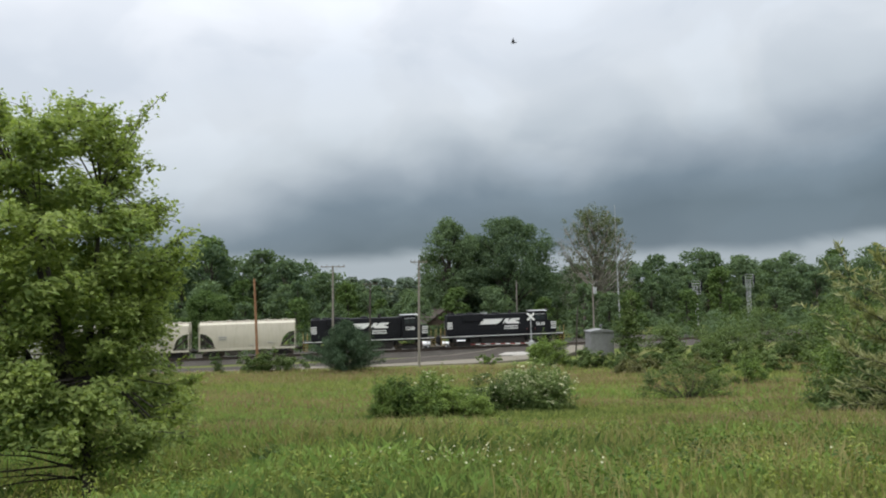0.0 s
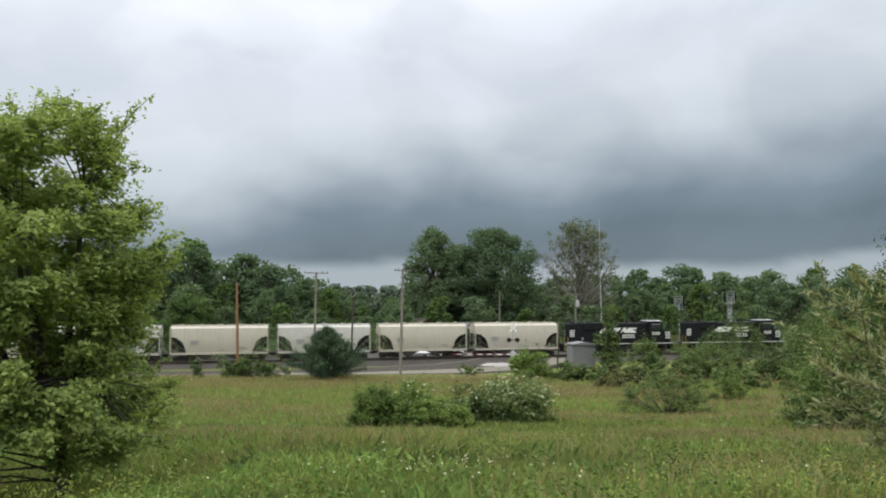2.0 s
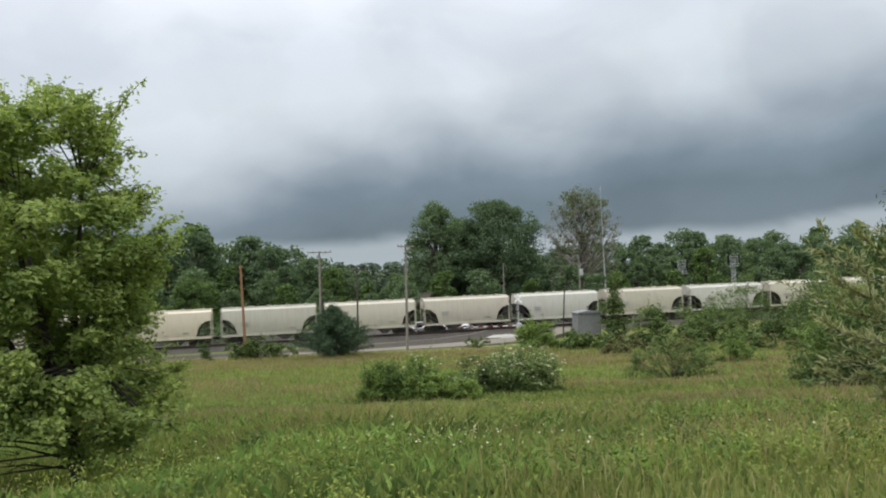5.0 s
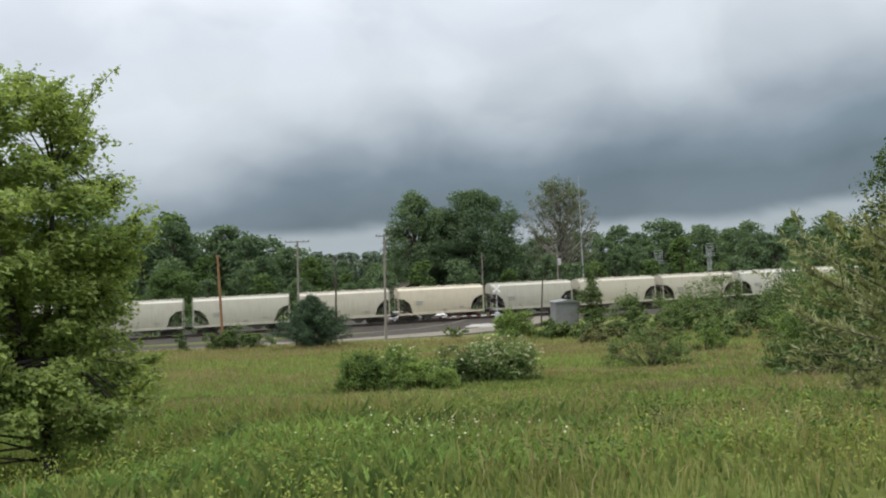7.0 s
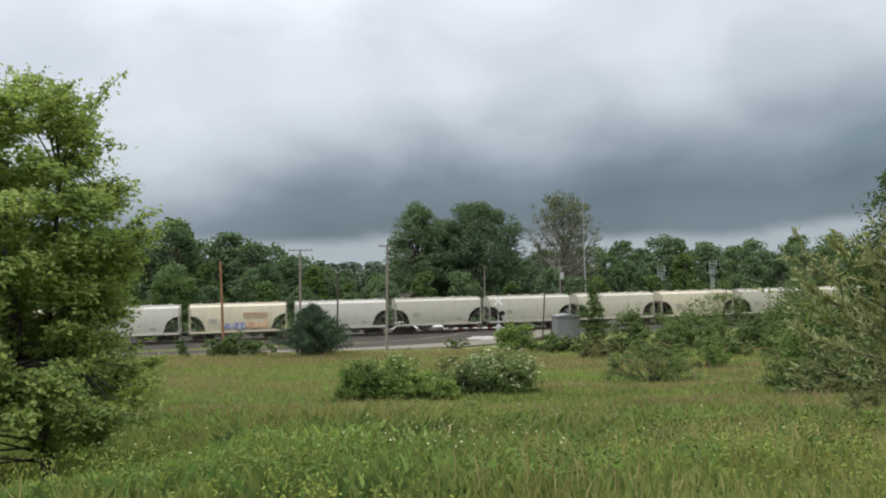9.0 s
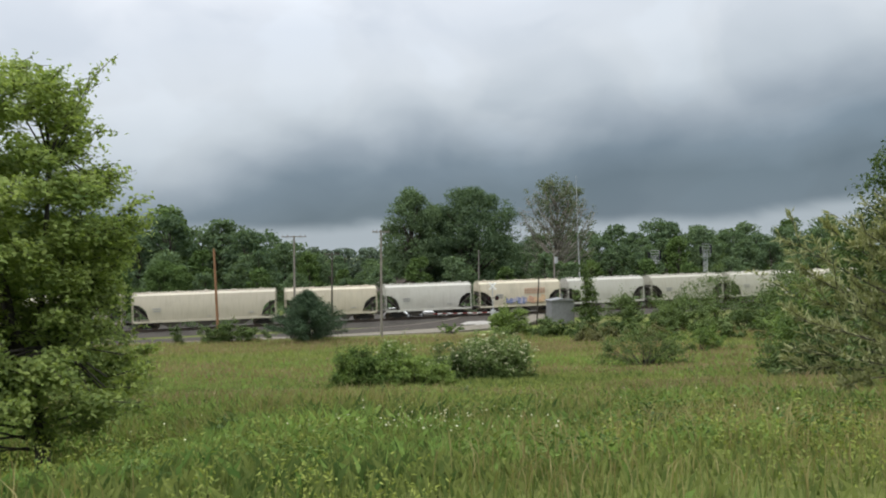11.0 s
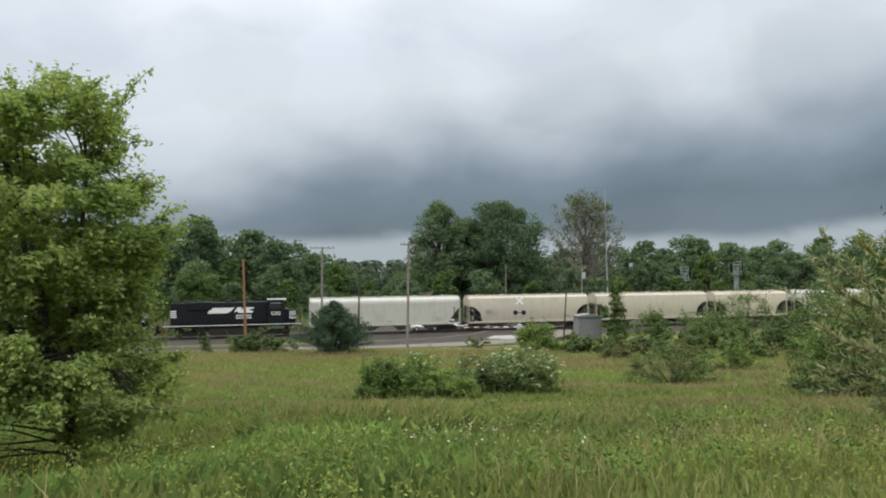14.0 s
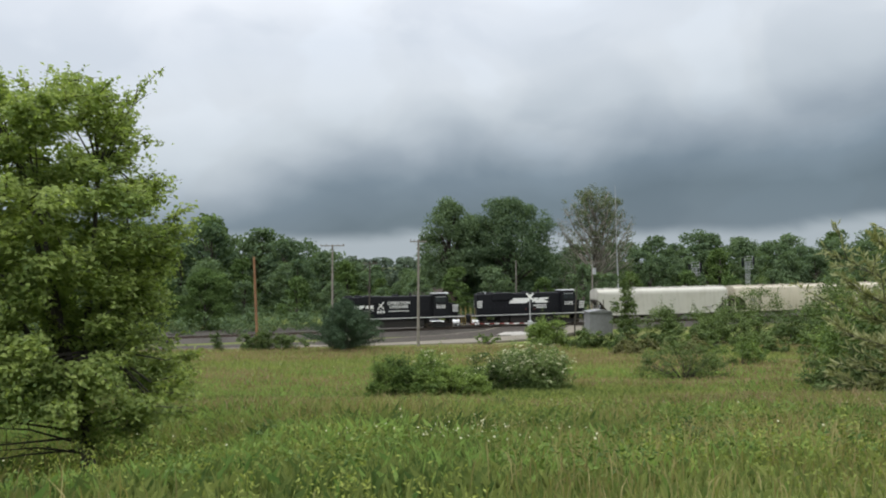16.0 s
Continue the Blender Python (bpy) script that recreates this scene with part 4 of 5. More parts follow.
def build_shrub(rng, w, d, h, mat, leaf, n_clumps, per, flowers=0):
    """Several leaning leafy masses on thin stems, with shoots that break the outline; origin at the foot."""
    sh = empty("shrub")
    w, d, h = w * 1.15, d * 1.15, h * 1.08
    bm = Sticks()
    vs, fs, base = [], [], 0
    fv, ff, fb = [], [], 0
    lobes = [(rng.uniform(-0.38, 0.38) * w, rng.uniform(-0.34, 0.34) * d, h * rng.uniform(0.5, 0.92), rng.uniform(0.6, 1.0)) for _ in range(7)] + [(0, 0, h * 0.92, 1.0)]

    lobes = [(x, y, z * (1.0 - 0.38 * min(1.0, (2 * x / w) ** 2)), q) for x, y, z, q in lobes]

    def add(p, n, size, jit):
        nonlocal base
        v, f = leaves(rng, p, n, size, jitter=jit)
        vs.append(v)
        fs.append(f + base)
        base += len(v)

    for k in range(n_clumps):
        a, r = rng.uniform(0, 2 * math.pi), math.sqrt(rng.uniform(0.15, 1.0))
        lx, ly, lh, lw = lobes[rng.integers(len(lobes))]
        zc = lh * (0.08 + 0.84 * rng.uniform(0, 1) ** 0.85)
        r *= 0.26 * lw * math.sqrt(max(0.1, 1.15 - (zc / lh) ** 2))
        c = np.array([lx + w * r * math.cos(a), ly + d * r * math.sin(a), max(zc, 0.08 * h)])
        cr = min(w, h) * rng.uniform(0.08, 0.17)
        p, n = clump_points(rng, c, (cr * 1.25, cr * 1.25, cr * 0.75), per, 0.15)
        add(p, n * 0.6 + np.array([0, 0, 0.7]), leaf, 0.5)
        if k % 2 == 0:
            out = Vector((c[0] / w, c[1] / d, 0)) * 0.35 * cr
            tip = Vector(c) + out + Vector((rng.normal(0, 0.07) * w, rng.normal(0, 0.07) * d, cr + rng.uniform(0.04, 0.20) * h))
            tube(bm, [Vector((0, 0, 0)), Vector(c), tip], [0.012 + 0.004 * h, 0.008, 0.003], 4)
            q = rng.uniform(0, 1, 22)[:, None]
            add(np.array(c) * (1 - q) + np.array(tip) * q + rng.normal(0, leaf * 0.55, (22, 3)), np.tile([0, 0, 1.0], (22, 1)), leaf, 0.6)
        if flowers and zc > 0.3 * h:
            # flat creamy heads on the upper, outer side
            p, n = clump_points(rng, c, (cr * 1.4, cr * 1.4, cr * 0.95), flowers, 0.95)
            keep = p[:, 2] > c[2] - 0.25 * cr
            heads = np.repeat(p[keep], 5, 0) + rng.normal(0, 1, (5 * int(keep.sum()), 3)) * np.array([0.035, 0.035, 0.012])
            v, f = leaves(rng, heads, np.tile([0, -0.35, 1.0], (len(heads), 1)), 0.05, 0.9)
            fv.append(v)
            ff.append(f + fb)
            fb += len(v)
    part("stem", bm, BARK, sh)
    fast_mesh("crown", np.concatenate(vs), np.concatenate(fs), mat, sh)
    if flowers:
        fast_mesh("blossom", np.concatenate(fv), np.concatenate(ff), PETAL, sh, "small creamy blossom heads")
    return sh


def build_shrubs():
    rng = np.random.default_rng(21)

    def at(x, y, w, d, h, mat, leaf, n, per, text, flowers=0, sink=0.03):
        s = build_shrub(rng, w, d, h, mat, leaf, n, per, flowers)
        s.matrix_basis = pose(x, y, ground_z(x, y) - sink)
        tagged(s, text, "shrub")

    # thicket in the middle of the meadow
    at(-1.62, 28.0, 2.3, 2.0, 1.72, LEAF_BUSH, 0.08, 190, 130, "rounded bright green shrub in the meadow")
    at(-0.35, 29.6, 2.5, 1.9, 1.9, LEAF_BUSH, 0.08, 140, 110, "loose green shrub in the meadow with few blossoms", 2)
    at(0.29, 28.2, 2.3, 1.7, 1.35, LEAF_BUSH, 0.08, 140, 120, "low bright green shrub in the meadow")
    at(1.68, 30.6, 2.7, 1.9, 1.85, LEAF_DARKBUSH, 0.08, 110, 110, "open dark green shrub in the meadow with few blossoms", 2)
    at(3.95, 31.2, 3.5, 2.6, 2.25, LEAF_FLOWERING, 0.085, 260, 120, "green shrub covered with creamy white blossoms", 6)
    # by the lane
    at(-18.9, 83.0, 6.2, 3.4, 2.5, LEAF_DARKBUSH, 0.2, 90, 90, "low dark shrub at the foot of a brown pole")
    at(-24.6, 82, 1.6, 1.4, 2.3, LEAF_DARKBUSH, 0.16, 22, 60, "small upright green shrub beside the lane")
    at(5.1, 86, 3.2, 1.8, 1.3, LEAF_BUSH, 0.17, 24, 70, "low green shrub beside the lane")
    at(10.8, 79, 4.0, 3.6, 3.5, LEAF_BUSH, 0.19, 80, 110, "rounded bright green bush beside the crossing")
    at(22.6, 94.5, 3.4, 2.8, 8.4, LEAF_DARKBUSH, 0.3, 44, 60, "slender young tree beside the equipment shed")
    # scrub east of the crossing
    for x, y, w, h, m in ((15.2, 76, 6.0, 2.7, 1), (18.9, 74, 6.0, 3.2, 1), (16.6, 66, 4.4, 2.2, 2), (20.0, 63, 4.6, 2.0, 2), (24.6, 84, 5.2, 6.2, 1), (22.4, 70, 5.4, 3.3, 1), (30.2, 82, 7.0, 5.0, 1), (38.8, 95, 7.5, 9.6, 1),
                          (26.2, 66, 5.0, 2.6, 1), (34.2, 76, 7.0, 5.0, 1), (29.6, 60, 6.0, 4.0, 1), (38.4, 75, 8.5, 8.6, 1), (34.5, 64, 7.0, 6.2, 1), (39.0, 70, 8.0, 10.5, 1), (44.0, 84, 9.0, 8.5, 0), (27.4, 78, 5.0, 3.6, 1), (31.5, 88, 7.0, 5.8, 1)):
        mat, text = ((LEAF_BUSH, "leafy bright green scrub bush"), (LEAF_DARKBUSH, "dense dark green scrub bush"), (LEAF_SUMAC, "low reddish-brown scrub bush"))[m]
        at(x, y, w * 0.88, w * 0.72, h * (0.76 if x < 37 else 0.9), mat, 0.24, 50, 70, text + " in the rough beyond the meadow")
    at(11.9, 38.0, 4.6, 3.0, 2.3, LEAF_DARKBUSH, 0.10, 90, 60, "spindly dark green shrub with bare stems in the meadow")
    at(18.6, 48, 3.0, 2.4, 2.2, LEAF_BUSH, 0.13, 40, 80, "small green shrub in the meadow")
    # eastern edge of the meadow
    for x, y, w, h, m in ((13.5, 26.5, 3.0, 2.6, 1), (15.6, 29.0, 4.2, 4.2, 0), (18.4, 33, 5, 5.0, 0), (16.6, 27, 4.4, 5.2, 1), (12.9, 20.5, 2.8, 3.4, 1), (11.2, 16.0, 3.0, 3.2, 1), (9.4, 12.5, 2.6, 2.4, 1)):
        at(x + 0.35, y, w * 0.88, w * 0.78, h * 0.92, (LEAF_BUSH, LEAF_DARKBUSH)[m], 0.13, 85, 90, ("bright green", "dark green")[m] + " tall bush at the edge of the meadow")
    edge = build_tree("tree", rng, 7.7, 2.5, LEAF_DARKBUSH, BARK, 150, 170, 0.13, 0.1)
    edge.matrix_basis = place(edge, 15.3, 22.0)
    tagged(edge, "grey-green leafy tree at the edge of the meadow", "tree")


def build_pine():
    rng = np.random.default_rng(31)
    p = empty("pine_tree")
    bm = Sticks()
    tube(bm, [(0, 0, -0.2), (0, 0, 2), (0.1, 0, 4.7)], [0.14, 0.1, 0.02], 8)
    vs, fs, base = [], [], 0
    for k in range(120):
        q = (k + 0.5) / 120
        z = 0.12 + 4.95 * q
        R = 4.9 * (1 - q) ** 0.72 * (0.5 + 0.5 * rng.uniform()) * (0.8 if q < 0.08 else 1.0)
        a = k * 2.4 + rng.normal(0, 0.3)
        tip = Vector((R * math.cos(a), R * math.sin(a), z + 0.24 * R + 0.25 * rng.uniform()))
        rod(bm, (0, 0, z), tip, 0.03, 0.008, 4)
        m = int(90 + 190 * R / 3)
        s = (rng.uniform(0.08, 1.1, m) ** 0.7)[:, None]
        c = np.array([0, 0, z]) * (1 - s) + np.array(tip) * s + rng.normal(0, 1, (m, 3)) * np.array([0.20, 0.20, 0.15])
        v, f = leaves(rng, c, rng.normal(0, 1, (m, 3)), 0.30, 0.16, 0.1)
        vs.append(v)
        fs.append(f + base)
        base += len(v)
    part("trunk", bm, BARK, p)
    fast_mesh("crown", np.concatenate(vs), np.concatenate(fs), NEEDLE, p)
    p.matrix_basis = place(p, -10.1, 78.5)
    tagged(p, "dense dark blue-green young pine beside the lane", "pine tree")


def build_near_tree():
    """The young oak that stands close by: limbs, boughs of layered sprays, feathery tips, a bare foot."""
    rng = np.random.default_rng(41)
    tree = empty("oak_tree")
    fx, fy = -4.4, 9.5
    fz = ground_z(fx, fy)
    bm = Sticks()
    fork = Vector((fx - 0.1, fy + 0.05, 8.3))
    tube(bm, [(fx + 0.02, fy, fz - 0.3), (fx + 0.03, fy, 7.8), fork], [0.12, 0.085, 0.075], 8)
    vs, fs, base = [], [], 0
    edge_z = [7.9, 8.1, 8.3, 8.6, 8.85, 9.1, 9.6, 10.0, 10.2, 10.45, 10.7, 10.85, 11.05, 11.4, 11.6, 12.0, 12.45]
    edge_x = [-3.8, -3.3, -3.02, -3.0, -3.2, -3.45, -3.52, -3.42, -3.3, -3.14, -3.05, -3.5, -3.48, -4.0, -3.8, -3.95, -4.3]
    mid = -5.15
    core = [fork + Vector((dx, dy, dz)) for dx, dy, dz in ((0.4, -0.2, 0.7), (-0.5, 0.3, 0.9), (0.1, 0.5, 1.5), (-0.9, -0.3, 1.6), (0.5, 0.1, 1.9), (-0.3, -0.4, 2.4), (-1.5, 0.2, 1.2), (0.2, 0.1, 2.9), (-0.8, 0.0, 3.1))]
    for c in core:
        tube(bm, [fork, fork.lerp(c, 0.5) + Vector((0, 0, -0.1)), c], [0.055, 0.04, 0.02], 6)

    def add(p, n, size, jit=0.4):
        nonlocal base
        v, f = leaves(rng, p, n, size, 0.52, 0.3, 0.35, jit)
        vs.append(v)
        fs.append(f + base)
        base += len(v)

    def bough(c, out, r, n):
        """Leaves in flat drooping layers round c, spread along the direction out."""
        u = rng.normal(0, 1, (n, 3))
        u /= np.linalg.norm(u, axis=1, keepdims=True)
        u *= rng.uniform(0.05, 1, n)[:, None] ** 0.5
        side = np.array([-out[1], out[0], 0.0])
        layer = rng.choice([-0.16, 0.0, 0.16], n)
        p = np.array(c) + np.outer(u[:, 0] * r * 1.35, out) + np.outer(u[:, 1] * r, side)
        p[:, 2] += layer * r * 1.6 + u[:, 2] * r * 0.2 - 0.35 * r * np.clip(u[:, 0], 0, 1) ** 2
        add(p, np.array([0, 0, 1.0]) + 0.55 * np.asarray(out) + 0.3 * u, 0.07)

    def twig(a, b, n, size=0.068):
        tube(bm, [a, a.lerp(b, 0.5) + Vector((0, 0, 0.02)), b], [0.007, 0.005, 0.002], 4)
        q = rng.uniform(0.1, 1.05, n)[:, None]
        p = np.array(a) * (1 - q) + np.array(b) * q + rng.normal(0, 0.035, (n, 3))
        add(p, np.tile([0, -0.2, 0.9], (n, 1)), size, 0.7)

    for k in range(540):
        z = 8.0 + 4.25 * ((k * 0.618) % 1.0)
        right = float(np.interp(z, edge_z, edge_x))
        half = right - mid
        shell = k % 4 != 0
        a = rng.uniform(0, 2 * math.pi)
        q = rng.uniform(0.78, 0.97) if shell else rng.uniform(0.2, 0.75)
        out = (math.cos(a), 0.8 * math.sin(a), 0.25 if z > 9 else 0.0)
        r = rng.uniform(0.20, 0.36) * (0.8 if z > 11.3 else 1.0)
        c = Vector((mid + (half - 0.9 * r * abs(math.cos(a))) * q * math.cos(a), fy + 0.1 + min(half, 1.6) * q * math.sin(a), z))
        if c.z < 8.4 and c.x < -3.9:
            c.z = rng.uniform(8.4, 8.8)
        if z > 11.4 and rng.uniform() < 0.12:
            continue
        bough(c, out, r, int(235 * (r / 0.28) ** 2))
        if k % 2 == 0:
            s = min(core, key=lambda o: (o - c).length)
            tube(bm, [s, s.lerp(c, 0.55) + Vector((0, 0, 0.1)), c], [0.014, 0.009, 0.004], 4)
        if shell:
            for j in range(3):
                e = c + Vector((out[0], out[1], 0)) * (r * rng.uniform(0.9, 1.5)) + Vector((rng.normal(0, 0.1), rng.normal(0, 0.1), rng.uniform(-0.12, 0.22)))
                twig(c, e, 16)
    # shoots at the outline: start, end
    shoots = [((-4.15, 11.4), (-3.66, 12.36)), ((-4.2, 11.5), (-3.95, 12.25)), ((-4.4, 11.6), (-4.55, 12.4)), ((-4.9, 11.6), (-4.8, 12.5)), ((-4.6, 11.7), (-4.3, 12.35)), ((-4.1, 11.3), (-3.75, 12.0)), ((-4.2, 11.3), (-3.6, 11.58)), ((-4.2, 11.2), (-3.75, 11.35)),
              ((-3.8, 10.85), (-3.35, 11.06)), ((-3.9, 10.7), (-3.5, 10.85)), ((-3.6, 10.35), (-2.93, 10.72)), ((-3.6, 10.3), (-3.02, 10.55)), ((-3.6, 10.2), (-3.05, 10.4)), ((-3.7, 10.0), (-3.25, 10.16)), ((-3.7, 9.8), (-3.35, 9.93)), ((-3.7, 9.4), (-3.42, 9.5)),
              ((-3.5, 8.8), (-3.12, 8.88)), ((-3.5, 8.6), (-2.9, 8.72)), ((-3.5, 8.5), (-2.92, 8.45)), ((-3.6, 8.4), (-3.1, 8.2)), ((-3.9, 8.3), (-3.6, 8.0)), ((-5.3, 11.6), (-5.45, 12.35)), ((-5.6, 11.4), (-5.85, 12.2)), ((-5.1, 11.7), (-5.15, 12.45))]
    for (x0, z0), (x1, z1) in shoots:
        y0 = fy + rng.uniform(-0.4, 0.4)
        a, b = Vector((x0, y0, z0)), Vector((x1, y0 + rng.uniform(-0.15, 0.15), z1))
        tube(bm, [min(core, key=lambda o: (o - a).length), a], [0.016, 0.009], 4)
        twig(a, b, 54, 0.072)
        for j in range(5):
            c = a.lerp(b, rng.uniform(0.2, 0.9))
            twig(c, c + (b - a) * rng.uniform(0.1, 0.3) + Vector((rng.normal(0, 0.1), rng.normal(0, 0.1), rng.normal(0, 0.06))), 16)
    # thin leaves down the foot of the trunk
    for k in range(26):
        a = Vector((fx + rng.normal(0, 0.06), fy, rng.uniform(7.75, 8.3)))
        twig(a, a + Vector((rng.normal(0.1, 0.22), rng.normal(-0.1, 0.2), rng.uniform(-0.1, 0.2))), 20)
    # bare low limbs
    for x1, y1, z1, up in ((-6.3, 9.2, 8.25, 7.95), (-5.6, 9.0, 7.7, 7.75), (-6.0, 9.9, 7.95, 7.8), (-5.2, 8.8, 7.9, 7.7), (-3.4, 9.3, 8.25, 8.0), (-3.7, 9.8, 8.2, 7.9), (-6.6, 9.4, 7.6, 7.9), (-6.1, 9.1, 8.1, 8.05)):
        e = Vector((x1, y1, z1))
        s = Vector((fx, fy, up))
        m = s.lerp(e, 0.5) + Vector((0, 0, rng.uniform(-0.05, 0.12)))
        tube(bm, [s, m, e], [0.018, 0.011, 0.004], 5)
        for k in range(7):
            q = m.lerp(e, rng.uniform(-0.5, 0.95))
            d = Vector((rng.normal(-0.2, 0.2), rng.normal(0, 0.2), rng.normal(0.03, 0.14)))
            tube(bm, [q, q + d * 0.5 + Vector((0, 0, 0.02)), q + d], [0.006, 0.004, 0.002], 4)
    part("trunk", bm, BARK, tree, "dark trunk with thin bare lower limbs")
    fast_mesh("crown", np.concatenate(vs), np.concatenate(fs), LEAF_NEAR, tree)
    tagged(tree, "young leafy oak tree standing in the meadow grass", "tree")


def build_willow():
    """Arching pale-leaved willow branches close by, each with side shoots and narrow leaves."""
    rng = np.random.default_rng(51)
    tree = empty("willow_shrub")
    bm = Sticks()
    vs, fs, base = [], [], 0
    root = Vector((6.3, 8.6, ground_z(6.3, 8.6)))

    def shoot(pts, radii, n, lo=0.15):
        """A bent shoot with narrow leaves held forward along it."""
        nonlocal base
        tube(bm, pts, radii, 4)
        P3 = np.array(pts)
        knots = np.linspace(0, 1, len(pts))
        q = np.sort(rng.uniform(lo, 1.0, n))
        c = np.stack([np.interp(q, knots, P3[:, i]) for i in range(3)], 1)
        along = P3[-1] - P3[0]
        along /= np.linalg.norm(along)
        t = along * 0.75 + rng.normal(0, 0.55, (n, 3)) + np.array([0, 0, 0.1])
        t /= np.linalg.norm(t, axis=1, keepdims=True)
        nr = np.cross(t, rng.normal(0, 1, (n, 3)))
        nr /= np.linalg.norm(nr, axis=1, keepdims=True)
        side = np.cross(nr, t)
        k = rng.uniform(0.07, 0.125, n)[:, None]
        v = np.stack([c, c + t * k * 0.5 + side * k * 0.105 + nr * k * 0.05, c + t * k - nr * k * 0.12, c + t * k * 0.5 - side * k * 0.105 + nr * k * 0.05], 1).reshape(-1, 3)
        i = np.arange(n) * 4
        fs.append(np.concatenate([np.stack([i, i + 1, i + 2], 1), np.stack([i, i + 2, i + 3], 1)]) + base)
        vs.append(v)
        base += len(v)

    def branch(a, b, sag, side_shoots):
        pts = [a.lerp(b, q) + Vector((0, 0, sag * 4 * q * (1 - q))) for q in (0, 0.25, 0.5, 0.75, 1.0)]
        tube(bm, [root + Vector((0, 0, -0.2)), root.lerp(a, 0.6) + Vector((0, 0, 0.15)), a], [0.03, 0.02, 0.012], 5)
        shoot(pts, [0.011, 0.009, 0.007, 0.004, 0.002], 42, 0.1)
        for k in range(side_shoots):
            q = rng.uniform(0.1, 0.92)
            s = a.lerp(b, q) + Vector((0, 0, sag * 4 * q * (1 - q)))
            d = (b - a).normalized() * rng.uniform(0.5, 1.0) + Vector((rng.normal(0, 0.35), rng.normal(0, 0.4), rng.uniform(-0.1, 0.7)))
            L = rng.uniform(0.16, 0.42)
            shoot([s, s + d * L * 0.5, s + d * L + Vector((0, 0, -0.05 * L))], [0.005, 0.004, 0.002], 24)

    for (x0, z0), (x1, z1) in (((5.5, 9.3), (4.02, 10.12)), ((5.6, 9.5), (4.5, 10.2)), ((5.5, 9.1), (4.25, 9.8)), ((5.7, 9.4), (4.9, 10.15)), ((5.6, 9.0), (4.2, 9.45)), ((5.5, 8.8), (4.02, 9.25)), ((5.6, 8.8), (4.4, 9.1)),
                               ((5.5, 8.6), (4.15, 8.85)), ((5.6, 8.5), (4.3, 8.62)), ((5.7, 8.5), (4.6, 8.5)), ((5.9, 9.3), (5.1, 10.0)), ((5.9, 9.0), (4.9, 9.6)), ((5.9, 8.8), (4.8, 9.3)), ((6.0, 8.6), (4.9, 8.9)), ((5.9, 9.6), (5.3, 10.3)),
                               ((6.1, 9.6), (5.7, 10.5)), ((6.2, 9.2), (5.4, 9.8)), ((6.2, 8.8), (5.3, 9.3)), ((6.2, 8.5), (5.2, 8.7)), ((6.4, 9.4), (6.2, 10.4))):
        a, b = Vector((x0, 8.2 + rng.normal(0, 0.25), z0)), Vector((x1, 8.2 + rng.normal(0, 0.25), z1))
        branch(a, b, rng.uniform(-0.04, 0.12), 9)
    # a lone low shoot
    shoot([Vector((5.4, 8.2, 7.95)), Vector((4.9, 8.1, 8.12)), Vector((4.4, 8.05, 8.16)), Vector((4.1, 8.0, 8.1))], [0.008, 0.006, 0.004, 0.002], 30, 0.3)
    part("stem", bm, BARK, tree, "thin arching stems")
    fast_mesh("crown", np.concatenate(vs), np.concatenate(fs), LEAF_WILLOW, tree, "narrow pale green leaves")
    tagged(tree, "pale grey-green willow shrub with arching shoots", "willow")


